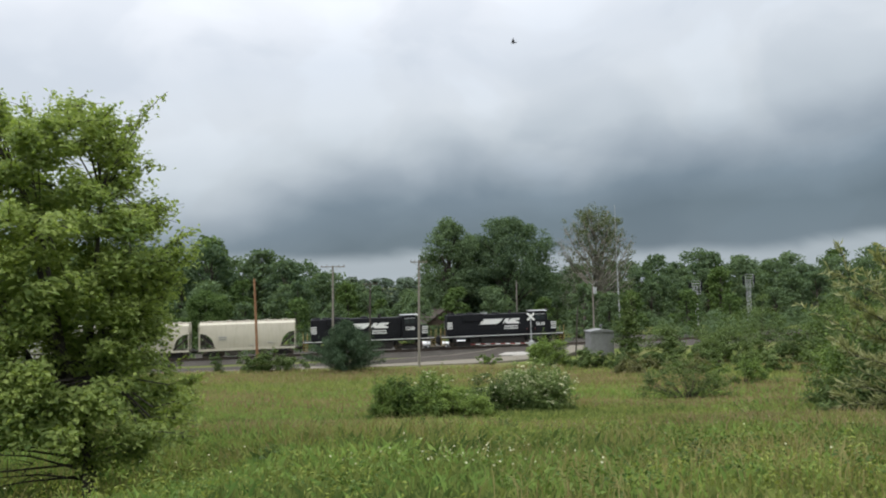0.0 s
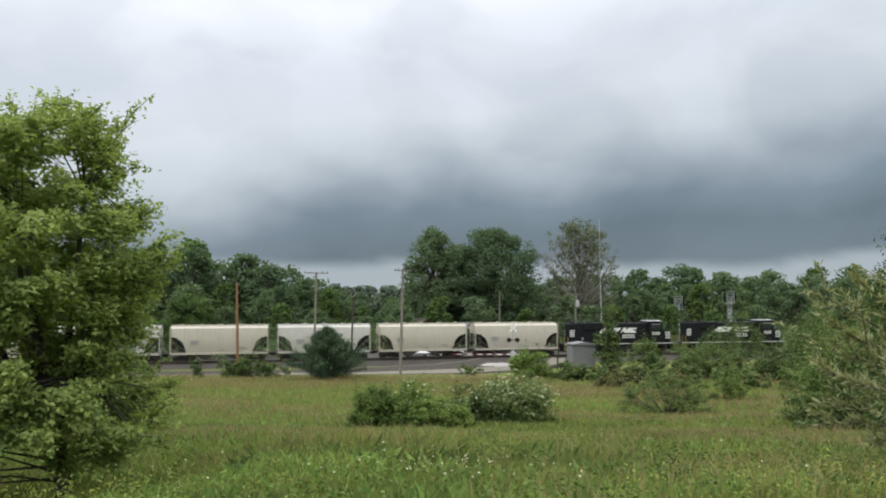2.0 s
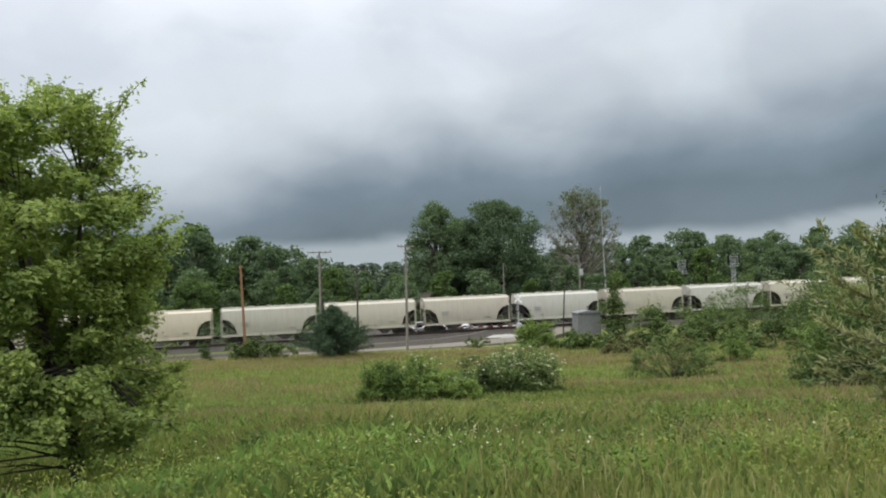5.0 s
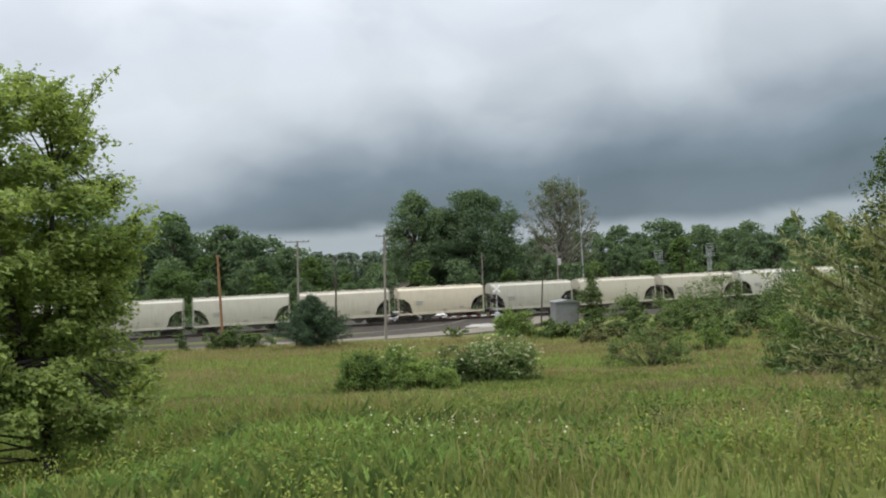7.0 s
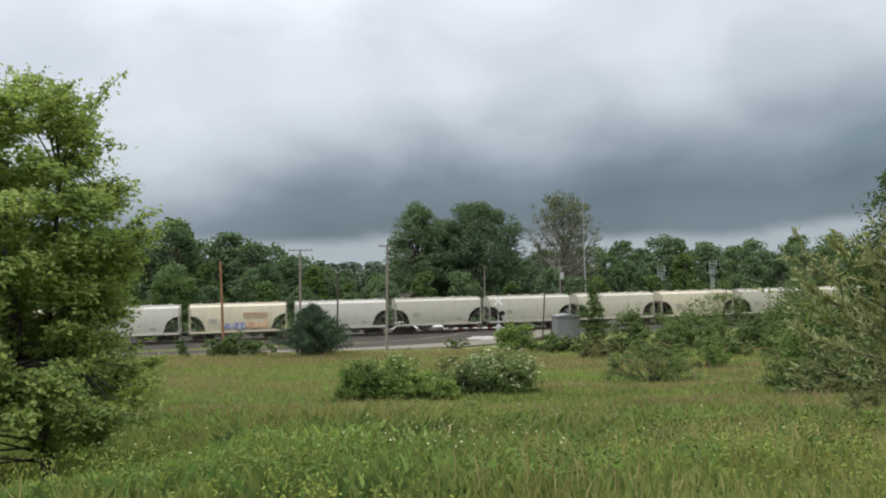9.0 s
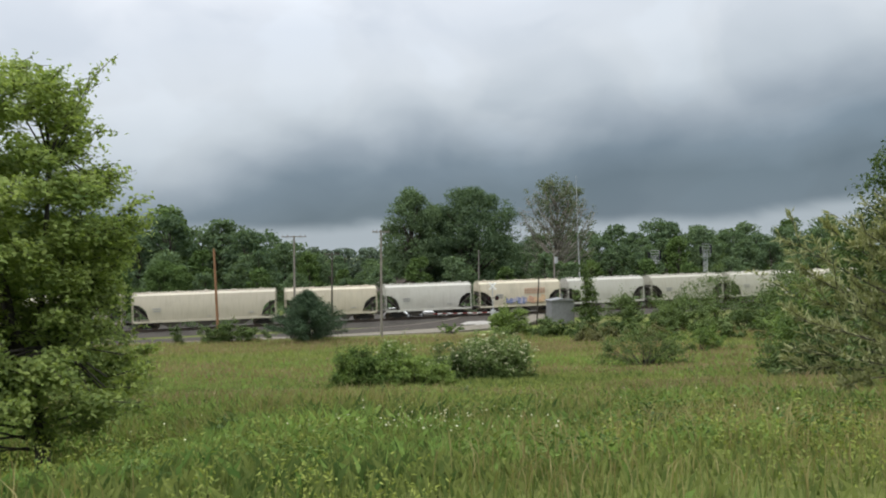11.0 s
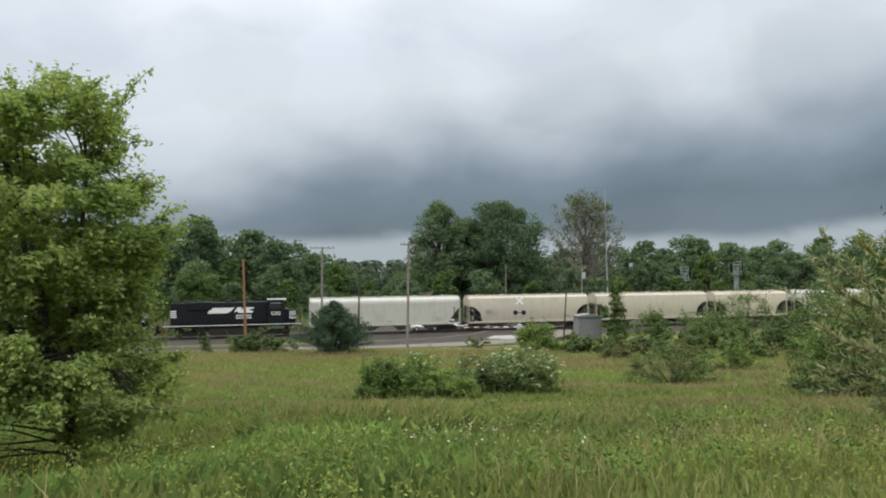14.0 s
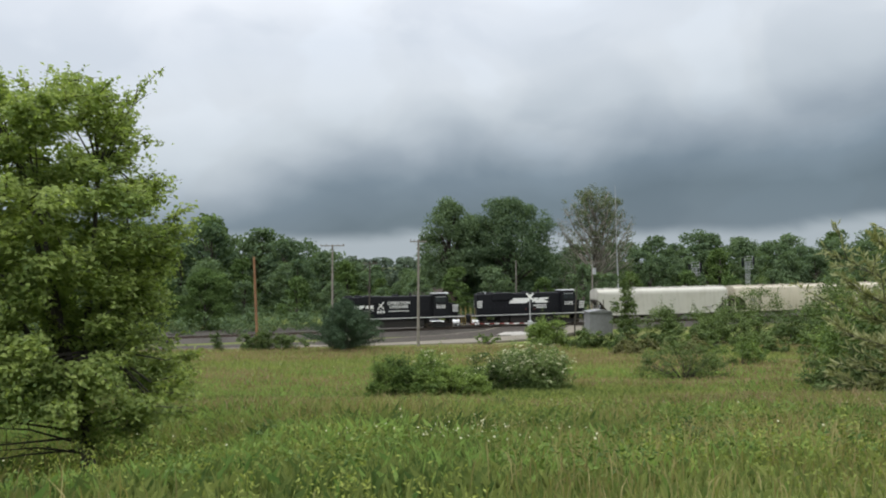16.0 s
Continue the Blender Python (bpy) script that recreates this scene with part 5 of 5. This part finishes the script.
def build_grass():
    """Meadow grass in bands of falling density, tan seed stalks, weeds and small white flowers."""
    rng = np.random.default_rng(61)

    def band(name, y0, y1, n, h0, h1, w, mat, label, patch=None, margin=4.0, heads=False):
        y = np.minimum(y0 + (y1 - y0) * rng.beta(1.5, 1.7, n), 82.5 - rng.uniform(0, 9, n) ** 1.5 * 0.3)
        x = rng.uniform(-1, 1, n) * (0.66 * y + margin)
        if patch is not None:
            size, layer, level = patch
            keep = patches(x, y, size, layer) + rng.normal(0, 0.15, n) > level
            x, y = x[keep], y[keep]
        m = len(x)
        z = ground_many(x, y)
        h = rng.uniform(h0, h1, m) * (1.0 + 0.45 * patches(x, y, 3.0, 5))
        a = rng.uniform(0, 2 * np.pi, m)
        lx, ly = np.cos(a), np.sin(a)
        bend = h * rng.uniform(0.1, 0.8, m) ** 1.3
        wd = w * rng.uniform(0.6, 1.4, m)
        b2 = rng.uniform(0, 2 * np.pi, m)
        sx, sy = np.cos(b2) * wd, np.sin(b2) * wd
        if heads:
            # a stalk that swells into a seed head
            v = np.stack([np.stack([x, y, z - 0.03], 1), np.stack([x + lx * bend * 0.4 + sx, y + ly * bend * 0.4 + sy, z + h * 0.75], 1),
                          np.stack([x + lx * bend, y + ly * bend, z + h], 1), np.stack([x + lx * bend * 0.4 - sx, y + ly * bend * 0.4 - sy, z + h * 0.75], 1)], 1).reshape(-1, 3)
            i = np.arange(m) * 4
            f = np.concatenate([np.stack([i, i + 1, i + 3], 1), np.stack([i + 1, i + 2, i + 3], 1)])
        else:
            v = np.stack([np.stack([x - sx, y - sy, z - 0.03], 1), np.stack([x + sx, y + sy, z - 0.03], 1),
                          np.stack([x + lx * bend * 0.35 + sx * 0.7, y + ly * bend * 0.35 + sy * 0.7, z + h * 0.62], 1), np.stack([x + lx * bend, y + ly * bend, z + h * (1 - 0.2 * bend / h)], 1)], 1).reshape(-1, 3)
            i = np.arange(m) * 4
            f = np.concatenate([np.stack([i, i + 1, i + 2], 1), np.stack([i, i + 2, i + 3], 1)])
        tagged(fast_mesh(name, v, f, mat), label, "grass", kind="stuff")

    band("meadow_grass", 4.4, 17, 95000, 0.09, 0.27, 0.0032, GRASS, "fine green meadow grass")
    band("meadow_grass", 9, 36, 100000, 0.15, 0.38, 0.008, GRASS, "green meadow grass on the slope")
    band("meadow_grass", 20, 92, 90000, 0.18, 0.40, 0.024, GRASS, "green meadow grass towards the lane")
    band("lush_grass", 4.4, 22, 50000, 0.12, 0.32, 0.0045, LUSH, "lush bright green grass patches", (2.2, 1, 0.1))
    band("lush_grass", 11, 52, 70000, 0.2, 0.40, 0.012, LUSH, "lush bright green grass on the slope", (6.0, 2, -0.25))
    band("seeding_grass", 4.2, 19, 42000, 0.24, 0.46, 0.0034, STRAW, "tan seeding grass stalks", (2.0, 3, 0.12), heads=True)
    band("seeding_grass", 11, 50, 50000, 0.24, 0.46, 0.008, GRASS_TAN, "tan seeding grass stalks on the slope", (5.0, 4, 0.22), heads=True)
    band("seeding_grass", 30, 92, 90000, 0.24, 0.46, 0.018, GRASS_TAN, "reddish-tan seeding grass towards the lane", (9.0, 6, -0.04), heads=True)

    m = 20000
    x, y = rng.uniform(-9, 9, m), rng.uniform(-9, 5, m)
    z = ground_many(x, y)
    h = rng.uniform(0.08, 0.26, m)
    a = rng.uniform(0, 2 * np.pi, m)
    v = np.stack([np.stack([x - 0.008, y, z - 0.03], 1), np.stack([x + 0.008, y, z - 0.03], 1), np.stack([x + 0.5 * h * np.cos(a), y + 0.5 * h * np.sin(a), z + h], 1)], 1).reshape(-1, 3)
    tagged(fast_mesh("meadow_grass", v, np.arange(3 * m).reshape(-1, 3), GRASS), "meadow grass round the viewpoint", "grass", kind="stuff")

    # leafy weeds: upright stalks set with leaves
    n = 11000
    y = 4.6 + 34 * rng.uniform(0, 1, n) ** 1.2
    x = rng.uniform(-1, 1, n) * (0.64 * y + 1)
    keep = patches(x, y, 1.8, 0) + rng.normal(0, 0.12, n) > 0.12
    x, y = x[keep], y[keep]
    h = rng.uniform(0.18, 0.50, len(x))
    q = rng.uniform(0.15, 1.0, (len(x), 12))
    P3 = np.stack([x[:, None] + rng.normal(0, 0.045, q.shape), y[:, None] + rng.normal(0, 0.045, q.shape), ground_many(x, y)[:, None] + h[:, None] * q], 2).reshape(-1, 3)
    N3 = np.concatenate([rng.normal(0, 0.9, (len(P3), 2)), np.ones((len(P3), 1))], 1)
    v, f = leaves(rng, P3, N3, 0.036, 0.34)
    tagged(fast_mesh("meadow_weeds", v, f, WEED), "leafy green weeds among the grass", "weeds", kind="stuff")
    # darker leafy clumps
    P3, N3 = [], []
    for k in range(420):
        b = 5.5 + 30 * rng.uniform(0, 1) ** 1.1
        a = rng.uniform(-1, 1) * 0.62 * b
        r = rng.uniform(0.10, 0.32)
        p, nn = clump_points(rng, (a, b, float(ground_many(a, b)) + 0.16), (r * 1.3, r, r * 0.8), int(150 * r / 0.3), 0.2)
        P3.append(p)
        N3.append(nn)
    v, f = leaves(rng, np.concatenate(P3), np.concatenate(N3), 0.055, 0.4)
    tagged(fast_mesh("meadow_herbs", v, f, LEAF_BUSH), "darker green herb clumps in the meadow", "herbs", kind="stuff")
    # white flowers
    n = 170
    y = np.concatenate([5.2 + 14 * rng.uniform(0, 1, n - 90) ** 1.3, rng.normal(6.9, 0.55, 90)])
    x = np.concatenate([rng.uniform(-1, 1, n - 90) * (0.62 * y[:n - 90]), rng.normal(0.2, 0.5, 90)])
    z = ground_many(x, y) + rng.uniform(0.34, 0.50, len(x))
    v, f = leaves(rng, np.stack([x, y, z], 1), np.tile([0, -0.4, 1.0], (len(x), 1)), 0.017, 0.9)
    tagged(fast_mesh("meadow_flowers", v, f, PETAL), "small white meadow flowers", "flowers", kind="stuff")


def build_weeds_singly():
    rng = np.random.default_rng(71)
    for x, y, h in ((-2.09, 8.8, 0.34), (-0.49, 13.0, 0.46), (0.13, 13.5, 0.42), (2.39, 7.4, 0.34), (1.07, 14.0, 0.44), (-3.5, 20.7, 0.6), (9.2, 23.5, 0.9)):
        w = empty("weed_plant")
        bm = Sticks()
        P3 = []
        for k in range(9):
            a = rng.uniform(0, 6.28)
            tip = Vector((0.5 * h * math.cos(a), 0.5 * h * math.sin(a), h * rng.uniform(0.6, 1.05)))
            rod(bm, (0, 0, -0.03), tip, 0.006, 0.002, 4)
            q = rng.uniform(0.3, 1, 30)[:, None]
            P3.append(np.array(tip) * q + rng.normal(0, 0.025, (30, 3)))
        part("stem", bm, WEED, w)
        v, f = leaves(rng, np.concatenate(P3), np.tile([0, 0, 1.0], (270, 1)), 0.055, 0.45)
        fast_mesh("foliage", v, f, LEAF_DARKBUSH, w)
        w.matrix_basis = pose(x, y, ground_z(x, y))
        tagged(w, "dark green broad-leaved weed in the grass", "weed")


build_woods()
build_undergrowth()
build_pine()
build_shrubs()
build_near_tree()
build_willow()
build_grass()
build_weeds_singly()


# ---- poles, signals, crossing ----
def pole(name, foot, top, r0, r1, mat, label, arms=(), extra=None):
    """A wooden pole from foot to top with crossarms at distances below the top."""
    p = empty(name, pose(foot[0], foot[1], foot[2]))
    tip = Vector(top) - Vector(foot)
    bm = B()
    rod(bm, (0, 0, -0.5), tip, r0, r1, 10)
    part("shaft", bm, mat, p)
    for drop, half, turn in arms:
        c = tip - Vector((0, 0, drop))
        bm = B()
        box(bm, -half, half, -0.05, 0.05, -0.06, 0.06, 0.01)
        arm = part("crossarm", bm, mat, p)
        arm.matrix_basis = pose(c.x, c.y - 0.14, c.z, 0, 0, turn)
        for k in (-0.92, -0.5, 0.5, 0.92):
            bm = B()
            rod(bm, (k * half, 0, 0.06), (k * half, 0, 0.24), 0.045, 0.03, 8)
            part("insulator", bm, INSULATOR, arm)
        bm = B()
        for s in (-1, 1):
            rod(bm, (0, 0.03, -0.6), (s * half * 0.6, 0.03, -0.05), 0.02, sides=5)
        part("brace", bm, STEEL, arm)
    tagged(p, label, "utility pole")
    return p


def build_poles():
    gz = lambda x, y: ground_z(x, y)
    pole("utility_pole", (-20.6, 85, gz(-20.6, 85)), (-20.95, 85, 11.1), 0.17, 0.12, POLE_BROWN, "plain reddish-brown wooden pole beside the lane")
    pole("utility_pole", (-14.3, 98.6, gz(-14.3, 98.6)), (-14.2, 98.6, 12.75), 0.16, 0.11, POLE_GREY, "weathered wooden pole with one wide crossarm", ((0.15, 1.55, 6),))
    pole("utility_pole", (-2.85, 85, gz(-2.85, 85)), (-2.7, 85, 12.85), 0.16, 0.11, POLE_GREY, "tall grey wooden pole with a small crossarm", ((0.25, 1.0, 25),))
    d = pole("utility_pole", (22.9, 118, gz(22.9, 118)), (22.9, 118, 10.5), 0.15, 0.11, POLE_GREY, "grey wooden pole with a crossarm and transformer", ((0.3, 1.3, 10),))
    bm = B()
    rod(bm, (0.25, -0.3, 7.4), (0.25, -0.3, 8.4), 0.26, sides=12)
    part("transformer", bm, STEEL, d, "grey transformer can")
    pole("utility_pole", (16.1, 95, gz(16.1, 95)), (16.5, 95, 7.1), 0.1, 0.08, BARK, "short leaning dark pole beside the shed")
    pole("utility_pole", (11.8, 125, gz(11.8, 125)), (11.85, 125, 10.6), 0.11, 0.08, POLE_GREY, "thin grey pole beyond the rails")
    pole("utility_pole", (-9.4, 96.4, gz(-9.4, 96.4)), (-9.2, 96.4, 10.53), 0.13, 0.09, BARK, "dark old pole beside the rails", ((0.3, 0.9, 10),))
    mast = empty("antenna_mast", pose(32.0, 140, gz(32, 140)))
    bm = B()
    rod(bm, (0, 0, -0.3), (-0.3, 0, 11), 0.16, 0.12, 8)
    part("lower_mast", bm, STEEL, mast)
    bm = B()
    rod(bm, (-0.3, 0, 11), (-0.45, 0, 23.2), 0.07, 0.035, 6)
    part("whip", bm, STEEL, mast)
    tagged(mast, "tall thin grey radio mast behind the railway", "mast")
    for x, y, top in ((44.2, 135, 9.0), (55.5, 140, 10.0)):
        g = gz(x, y)
        s = empty("signal_mast", pose(x, y, g))
        h = top - g
        bm = B()
        for dx in (-0.28, 0.28):
            for dy in (-0.28, 0.28):
                rod(bm, (dx, dy, -0.2), (dx, dy, h), 0.05, sides=5)
        for k in range(int(h / 0.7)):
            z = k * 0.7
            rod(bm, (-0.28, -0.28, z), (0.28, -0.28, z + 0.7), 0.03, sides=4)
            rod(bm, (0.28, 0.28, z), (-0.28, 0.28, z + 0.7), 0.03, sides=4)
        part("lattice", bm, STEEL, s, "pale galvanised lattice")
        bm = B()
        for z in (h - 1.3, h):
            box(bm, -0.75, 0.75, -0.6, 0.6, z, z + 0.07)
            for dx in (-0.72, 0.72):
                rod(bm, (dx, -0.58, z), (dx, -0.58, z + 1.0), 0.03, sides=4)
            rod(bm, (-0.72, -0.58, z + 1.0), (0.72, -0.58, z + 1.0), 0.03, sides=4)
            rod(bm, (-0.72, -0.58, z + 0.5), (0.72, -0.58, z + 0.5), 0.03, sides=4)
        part("platform", bm, STEEL, s)
        bm = B()
        box(bm, -1.15, -0.75, -0.3, -0.1, h - 0.9, h + 0.7, 0.05)
        for k in range(3):
            rod(bm, (-0.95, -0.3, h - 0.6 + 0.5 * k), (-0.95, -0.5, h - 0.6 + 0.5 * k), 0.13, sides=10)
        part("signal_head", bm, BLACK, s, "black three-lamp signal head")
        bm = B()
        box(bm, 0.78, 1.18, -0.3, -0.1, h - 0.7, h + 0.9, 0.05)
        for k in range(3):
            rod(bm, (0.98, -0.3, h - 0.4 + 0.5 * k), (0.98, -0.5, h - 0.4 + 0.5 * k), 0.13, sides=10)
        part("signal_head", bm, BLACK, s, "black three-lamp signal head")
        tagged(s, "galvanised lattice railway signal mast", "signal mast", "railway signals")


def build_crossing():
    x, y = 10.9, 97.0
    z = 1.35
    c = empty("crossing_signal", pose(x, y, z))
    bm = B()
    box(bm, -0.35, 0.35, -0.35, 0.35, -0.6, 0.12, 0.03)
    part("foundation", bm, SHOULDER, c)
    bm = B()
    rod(bm, (0, 0, 0), (0, 0, 4.9), 0.075, 0.06, 10)
    part("post", bm, STEEL, c)
    for s in (-1, 1):
        bm = B()
        box(bm, -0.62, 0.62, -0.02, 0.02, -0.115, 0.115, 0.005)
        b = part("crossbuck", bm, WHITE, c, "white crossbuck board")
        b.matrix_basis = pose(0, -0.1 - 0.025 * s, 4.5, 0, 45 * s, 0)
    bm = B()
    box(bm, -0.75, 0.75, -0.08, 0.0, 2.95, 3.05)
    part("lamp_bar", bm, BLACK, c)
    for s in (-1, 1):
        bm = B()
        rod(bm, (0.52 * s, -0.10, 3.0), (0.52 * s, -0.13, 3.0), 0.29, sides=18)
        rod(bm, (0.52 * s, -0.1, 3.0), (0.52 * s, -0.32, 3.0), 0.13, sides=14)
        lamp = part("lamp", bm, BLACK, c, "black backboard and hood")
        bm = B()
        rod(bm, (0.52 * s, -0.325, 3.0), (0.52 * s, -0.335, 3.0), 0.1, sides=14)
        part("lens", bm, DARKRED, lamp, "dark red unlit lens")
    bm = B()
    box(bm, -0.3, 0.3, -0.5, 0.1, 0.85, 1.5, 0.04)
    part("gate_machine", bm, STEEL, c, "silver gate machine box")
    bm = B()
    for s in (0, 1):
        box(bm, 0.2 + 0.0, 1.1, -0.34 + 0.1 * s, -0.30 + 0.1 * s, 1.05, 1.3)
    part("counterweight", bm, STEEL, c)
    for k in range(12):
        bm = B()
        xa, xb = -0.2 - k * 0.62, -0.2 - (k + 1) * 0.62
        box(bm, xb, xa, -0.42, -0.37, 1.18 - 0.003 * k, 1.28 - 0.004 * k)
        part("gate_arm_stripe", bm, RED if k % 2 else WHITE, c, "red band" if k % 2 else "white band")
    tagged(c, "railway crossing signal with crossbuck and lowered striped gate", "crossing signal")
    far = empty("crossing_signal", pose(5.8, 112.5, 1.1))
    bm = B()
    rod(bm, (0, 0, -0.4), (0, 0, 5.0), 0.07, sides=8)
    part("post", bm, STEEL, far)
    for s in (-1, 1):
        bm = B()
        box(bm, -0.62, 0.62, -0.02, 0.02, -0.115, 0.115)
        part("crossbuck", bm, STEEL, far, "back of a crossbuck board").matrix_basis = pose(0, 0.1 + 0.025 * s, 4.4, 0, 45 * s, 0)
    tagged(far, "railway crossing signal on the far side of the rails", "crossing signal")
    # equipment shed
    sx, sy = 19.5, 97.0
    g = ground_z(sx, sy)
    shed = empty("equipment_shed", pose(sx, sy, g, 0, 0, 8))
    bm = B()
    box(bm, -1.5, 1.5, -1.1, 1.1, 0.0, 2.9, 0.02)
    part("wall", bm, SHEDGREY, shed, "ribbed grey metal wall")
    for k in range(11):
        bm = B()
        xx = -1.4 + 0.28 * k
        box(bm, xx - 0.02, xx + 0.02, -1.125, -1.1, 0.1, 2.85)
        part("rib", bm, SHEDGREY, shed)
    bm = B()
    prism(bm, [(-1.65, 2.9), (1.65, 2.9), (1.65, 3.0), (0, 3.25), (-1.65, 3.0)], -1.25, 1.25)
    part("roof", bm, SHEDGREY, shed, "pale metal roof")
    bm = B()
    rod(bm, (0.2, 0, 3.4), (0.2, 0, 3.75), 0.12, 0.16, 10)
    part("vent", bm, SHEDGREY, shed)
    tagged(shed, "small grey metal equipment shed beside the track", "shed")


def make_car(label, m):
    """A parked hatchback, nose along +x."""
    car = empty("parked_car", m)
    white = plain("white_car_paint", (0.75, 0.76, 0.77), 0.25, 0.0, 0.04)
    bm = B()
    prism(bm, [(-2.1, 0.35), (-2.15, 0.8), (-2.0, 1.0), (-1.2, 1.05), (0.9, 1.0), (1.9, 0.82), (2.15, 0.62), (2.15, 0.35)], -0.86, 0.86)
    bmesh.ops.bevel(bm, geom=list(bm.edges), offset=0.08, segments=2, affect="EDGES")
    part("body", bm, white, car, "white car body", True)
    bm = B()
    prism(bm, [(-1.75, 1.0), (-1.3, 1.42), (-0.1, 1.47), (0.95, 1.0)], -0.7, 0.7)
    bmesh.ops.bevel(bm, geom=list(bm.edges), offset=0.1, segments=2, affect="EDGES")
    part("cabin", bm, GLASS_DARK, car, "dark car windows", True)
    bm = B()
    prism(bm, [(-1.35, 1.41), (-0.1, 1.46), (-0.1, 1.5), (-1.3, 1.46)], -0.62, 0.62)
    part("roof", bm, white, car)
    for x in (-1.35, 1.35):
        for y in (-0.8, 0.8):
            bm = B()
            rod(bm, (x, y - 0.1, 0.32), (x, y + 0.1, 0.32), 0.32, sides=18)
            w = part("wheel", bm, BLACK, car, "black tyre")
            bm = B()
            rod(bm, (x, y - 0.11, 0.32), (x, y + 0.11, 0.32), 0.19, sides=14)
            part("rim", bm, STEEL, w)
    for s, mat, text in ((2.12, WHITE, "headlight"), (-2.12, RED, "tail_light")):
        for y in (-0.6, 0.6):
            bm = B()
            box(bm, s - 0.05, s + 0.05, y - 0.16, y + 0.16, 0.66, 0.8, 0.02)
            part(text, bm, mat, car)
    tagged(car, label, "car", "cars waiting at the crossing")


def build_house():
    h = empty("house", pose(-1.6, 138, ground_z(-1.6, 138), 0, 0, 25))
    wallm = plain("brown_board_wall", (0.085, 0.06, 0.045), 0.9)
    roofm = plain("brown_shingle_roof", (0.05, 0.038, 0.032), 0.95)
    bm = B()
    prism(bm, [(-4, 0), (4, 0), (4, 2.8), (0, 5.2), (-4, 2.8)], -5, 5)
    part("wall", bm, wallm, h)
    bm = B()
    for s in (-1, 1):
        prism(bm, [(s * 4.5, 2.5), (s * 4.5, 2.7), (0, 5.45), (0, 5.25)], -5.4, 5.4)
    part("roof", bm, roofm, h)
    for x in (-2, 2):
        bm = B()
        box(bm, x - 0.5, x + 0.5, -5.04, -4.98, 1.0, 2.2)
        w = part("window", bm, GLASS_DARK, h)
        bm = B()
        box(bm, x - 0.6, x + 0.6, -5.08, -5.0, 0.9, 1.0)
        part("sill", bm, WHITE, w)
    tagged(h, "brown gabled house among the trees beyond the railway", "house")


build_poles()
build_crossing()
build_house()
make_car("white parked car waiting beyond the rails", pose(-1.3, 114.6, 0.72, 0, 0, 12))
make_car("white car waiting beyond the rails near the crossing", pose(3.3, 115.9, 0.75, 0, 0, 10))


def build_bird():
    bird = empty("bird")
    feather = plain("dark_feather", (0.03, 0.03, 0.035), 0.8)
    bm = B()
    bmesh.ops.create_uvsphere(bm, u_segments=12, v_segments=8, radius=1.0, matrix=Matrix.Diagonal((0.05, 0.02, 0.02, 1)))
    rod(bm, (0.045, 0, 0.003), (0.066, 0, 0.0), 0.009, 0.002, 6)
    prism(bm, [(-0.035, -0.003), (-0.085, -0.004), (-0.085, 0.003), (-0.035, 0.005)], -0.014, 0.014)
    part("body", bm, feather, bird)
    wings = []
    for s in (-1, 1):
        bm = B()
        v = [(0.026, 0, 0), (0.03, 0.042 * s, 0.003), (-0.02, 0.115 * s, 0), (-0.012, 0.05 * s, 0), (-0.024, 0, 0)]
        lo = [bm.verts.new((a, b, c - 0.004)) for a, b, c in v]
        hi = [bm.verts.new((a, b, c + 0.004)) for a, b, c in v]
        bm.faces.new(lo)
        bm.faces.new(hi[::-1])
        for i in range(5):
            j = (i + 1) % 5
            bm.faces.new((lo[i], hi[i], hi[j], lo[j]))
        w = part("wing", bm, feather, bird)
        w.location = (0, 0.012 * s, 0.006)
        wings.append((w, s))
    tagged(bird, "small dark bird in flight", "bird")
    return bird, wings


BIRD, WINGS = build_bird()


# ---- what moves ----
def run(t):
    """Metres along the rails of the train's front."""
    return 16.856 + 18.95 * t + 0.03516 * t * t - 0.001342 * t ** 3


def motions():
    steps = [k * 0.5 for k in range(33)]
    ticks = [k / 30 for k in range(481)]
    for car, back in TRAIN:
        walk(car, [(t, TRACK_POSE(run(t) - back)) for t in steps])
        for o in car.children_recursive:
            if o.name.startswith("wheelset"):
                r, at = o["wheel_radius"], o.location.copy()
                walk(o, [(t, Matrix.Translation(at) @ Matrix.Rotation((run(t) / r) % (2 * math.pi), 4, "Y")) for t in ticks])
    fly = BIRD_ROWS
    walk(BIRD, [(t, pose(x, y, z, 0, 0, 165)) for t, x, y, z in fly])
    for w, s in WINGS:
        walk(w, [(k * 0.1, Matrix.Translation((0, 0.012 * s, 0.006)) @ pose(0, 0, 0, s * (48, 15, -28, 5)[k % 4])) for k in range(161)])


BIRD_ROWS = [
    (0, 1.64, 16.77, 15.34),
    (0.1, 0.59, 17.37, 15.25),
    (0.2, -0.5, 18.17, 15.18),
    (0.3, -1.69, 19.15, 15.32),
    (0.4, -3.02, 20.33, 15.43),
    (0.5, -4.48, 21.7, 15.61),
    (0.6, -5.95, 23.17, 15.99),
    (0.7, -7.59, 24.66, 16.27),
    (1, -12.26, 29.1, 17.26),
    (1.5, -20.03, 36.5, 18.91),
    (2.5, -35.58, 51.3, 22.21),
    (16, -245.5, 251.1, 66.76),
]
motions()
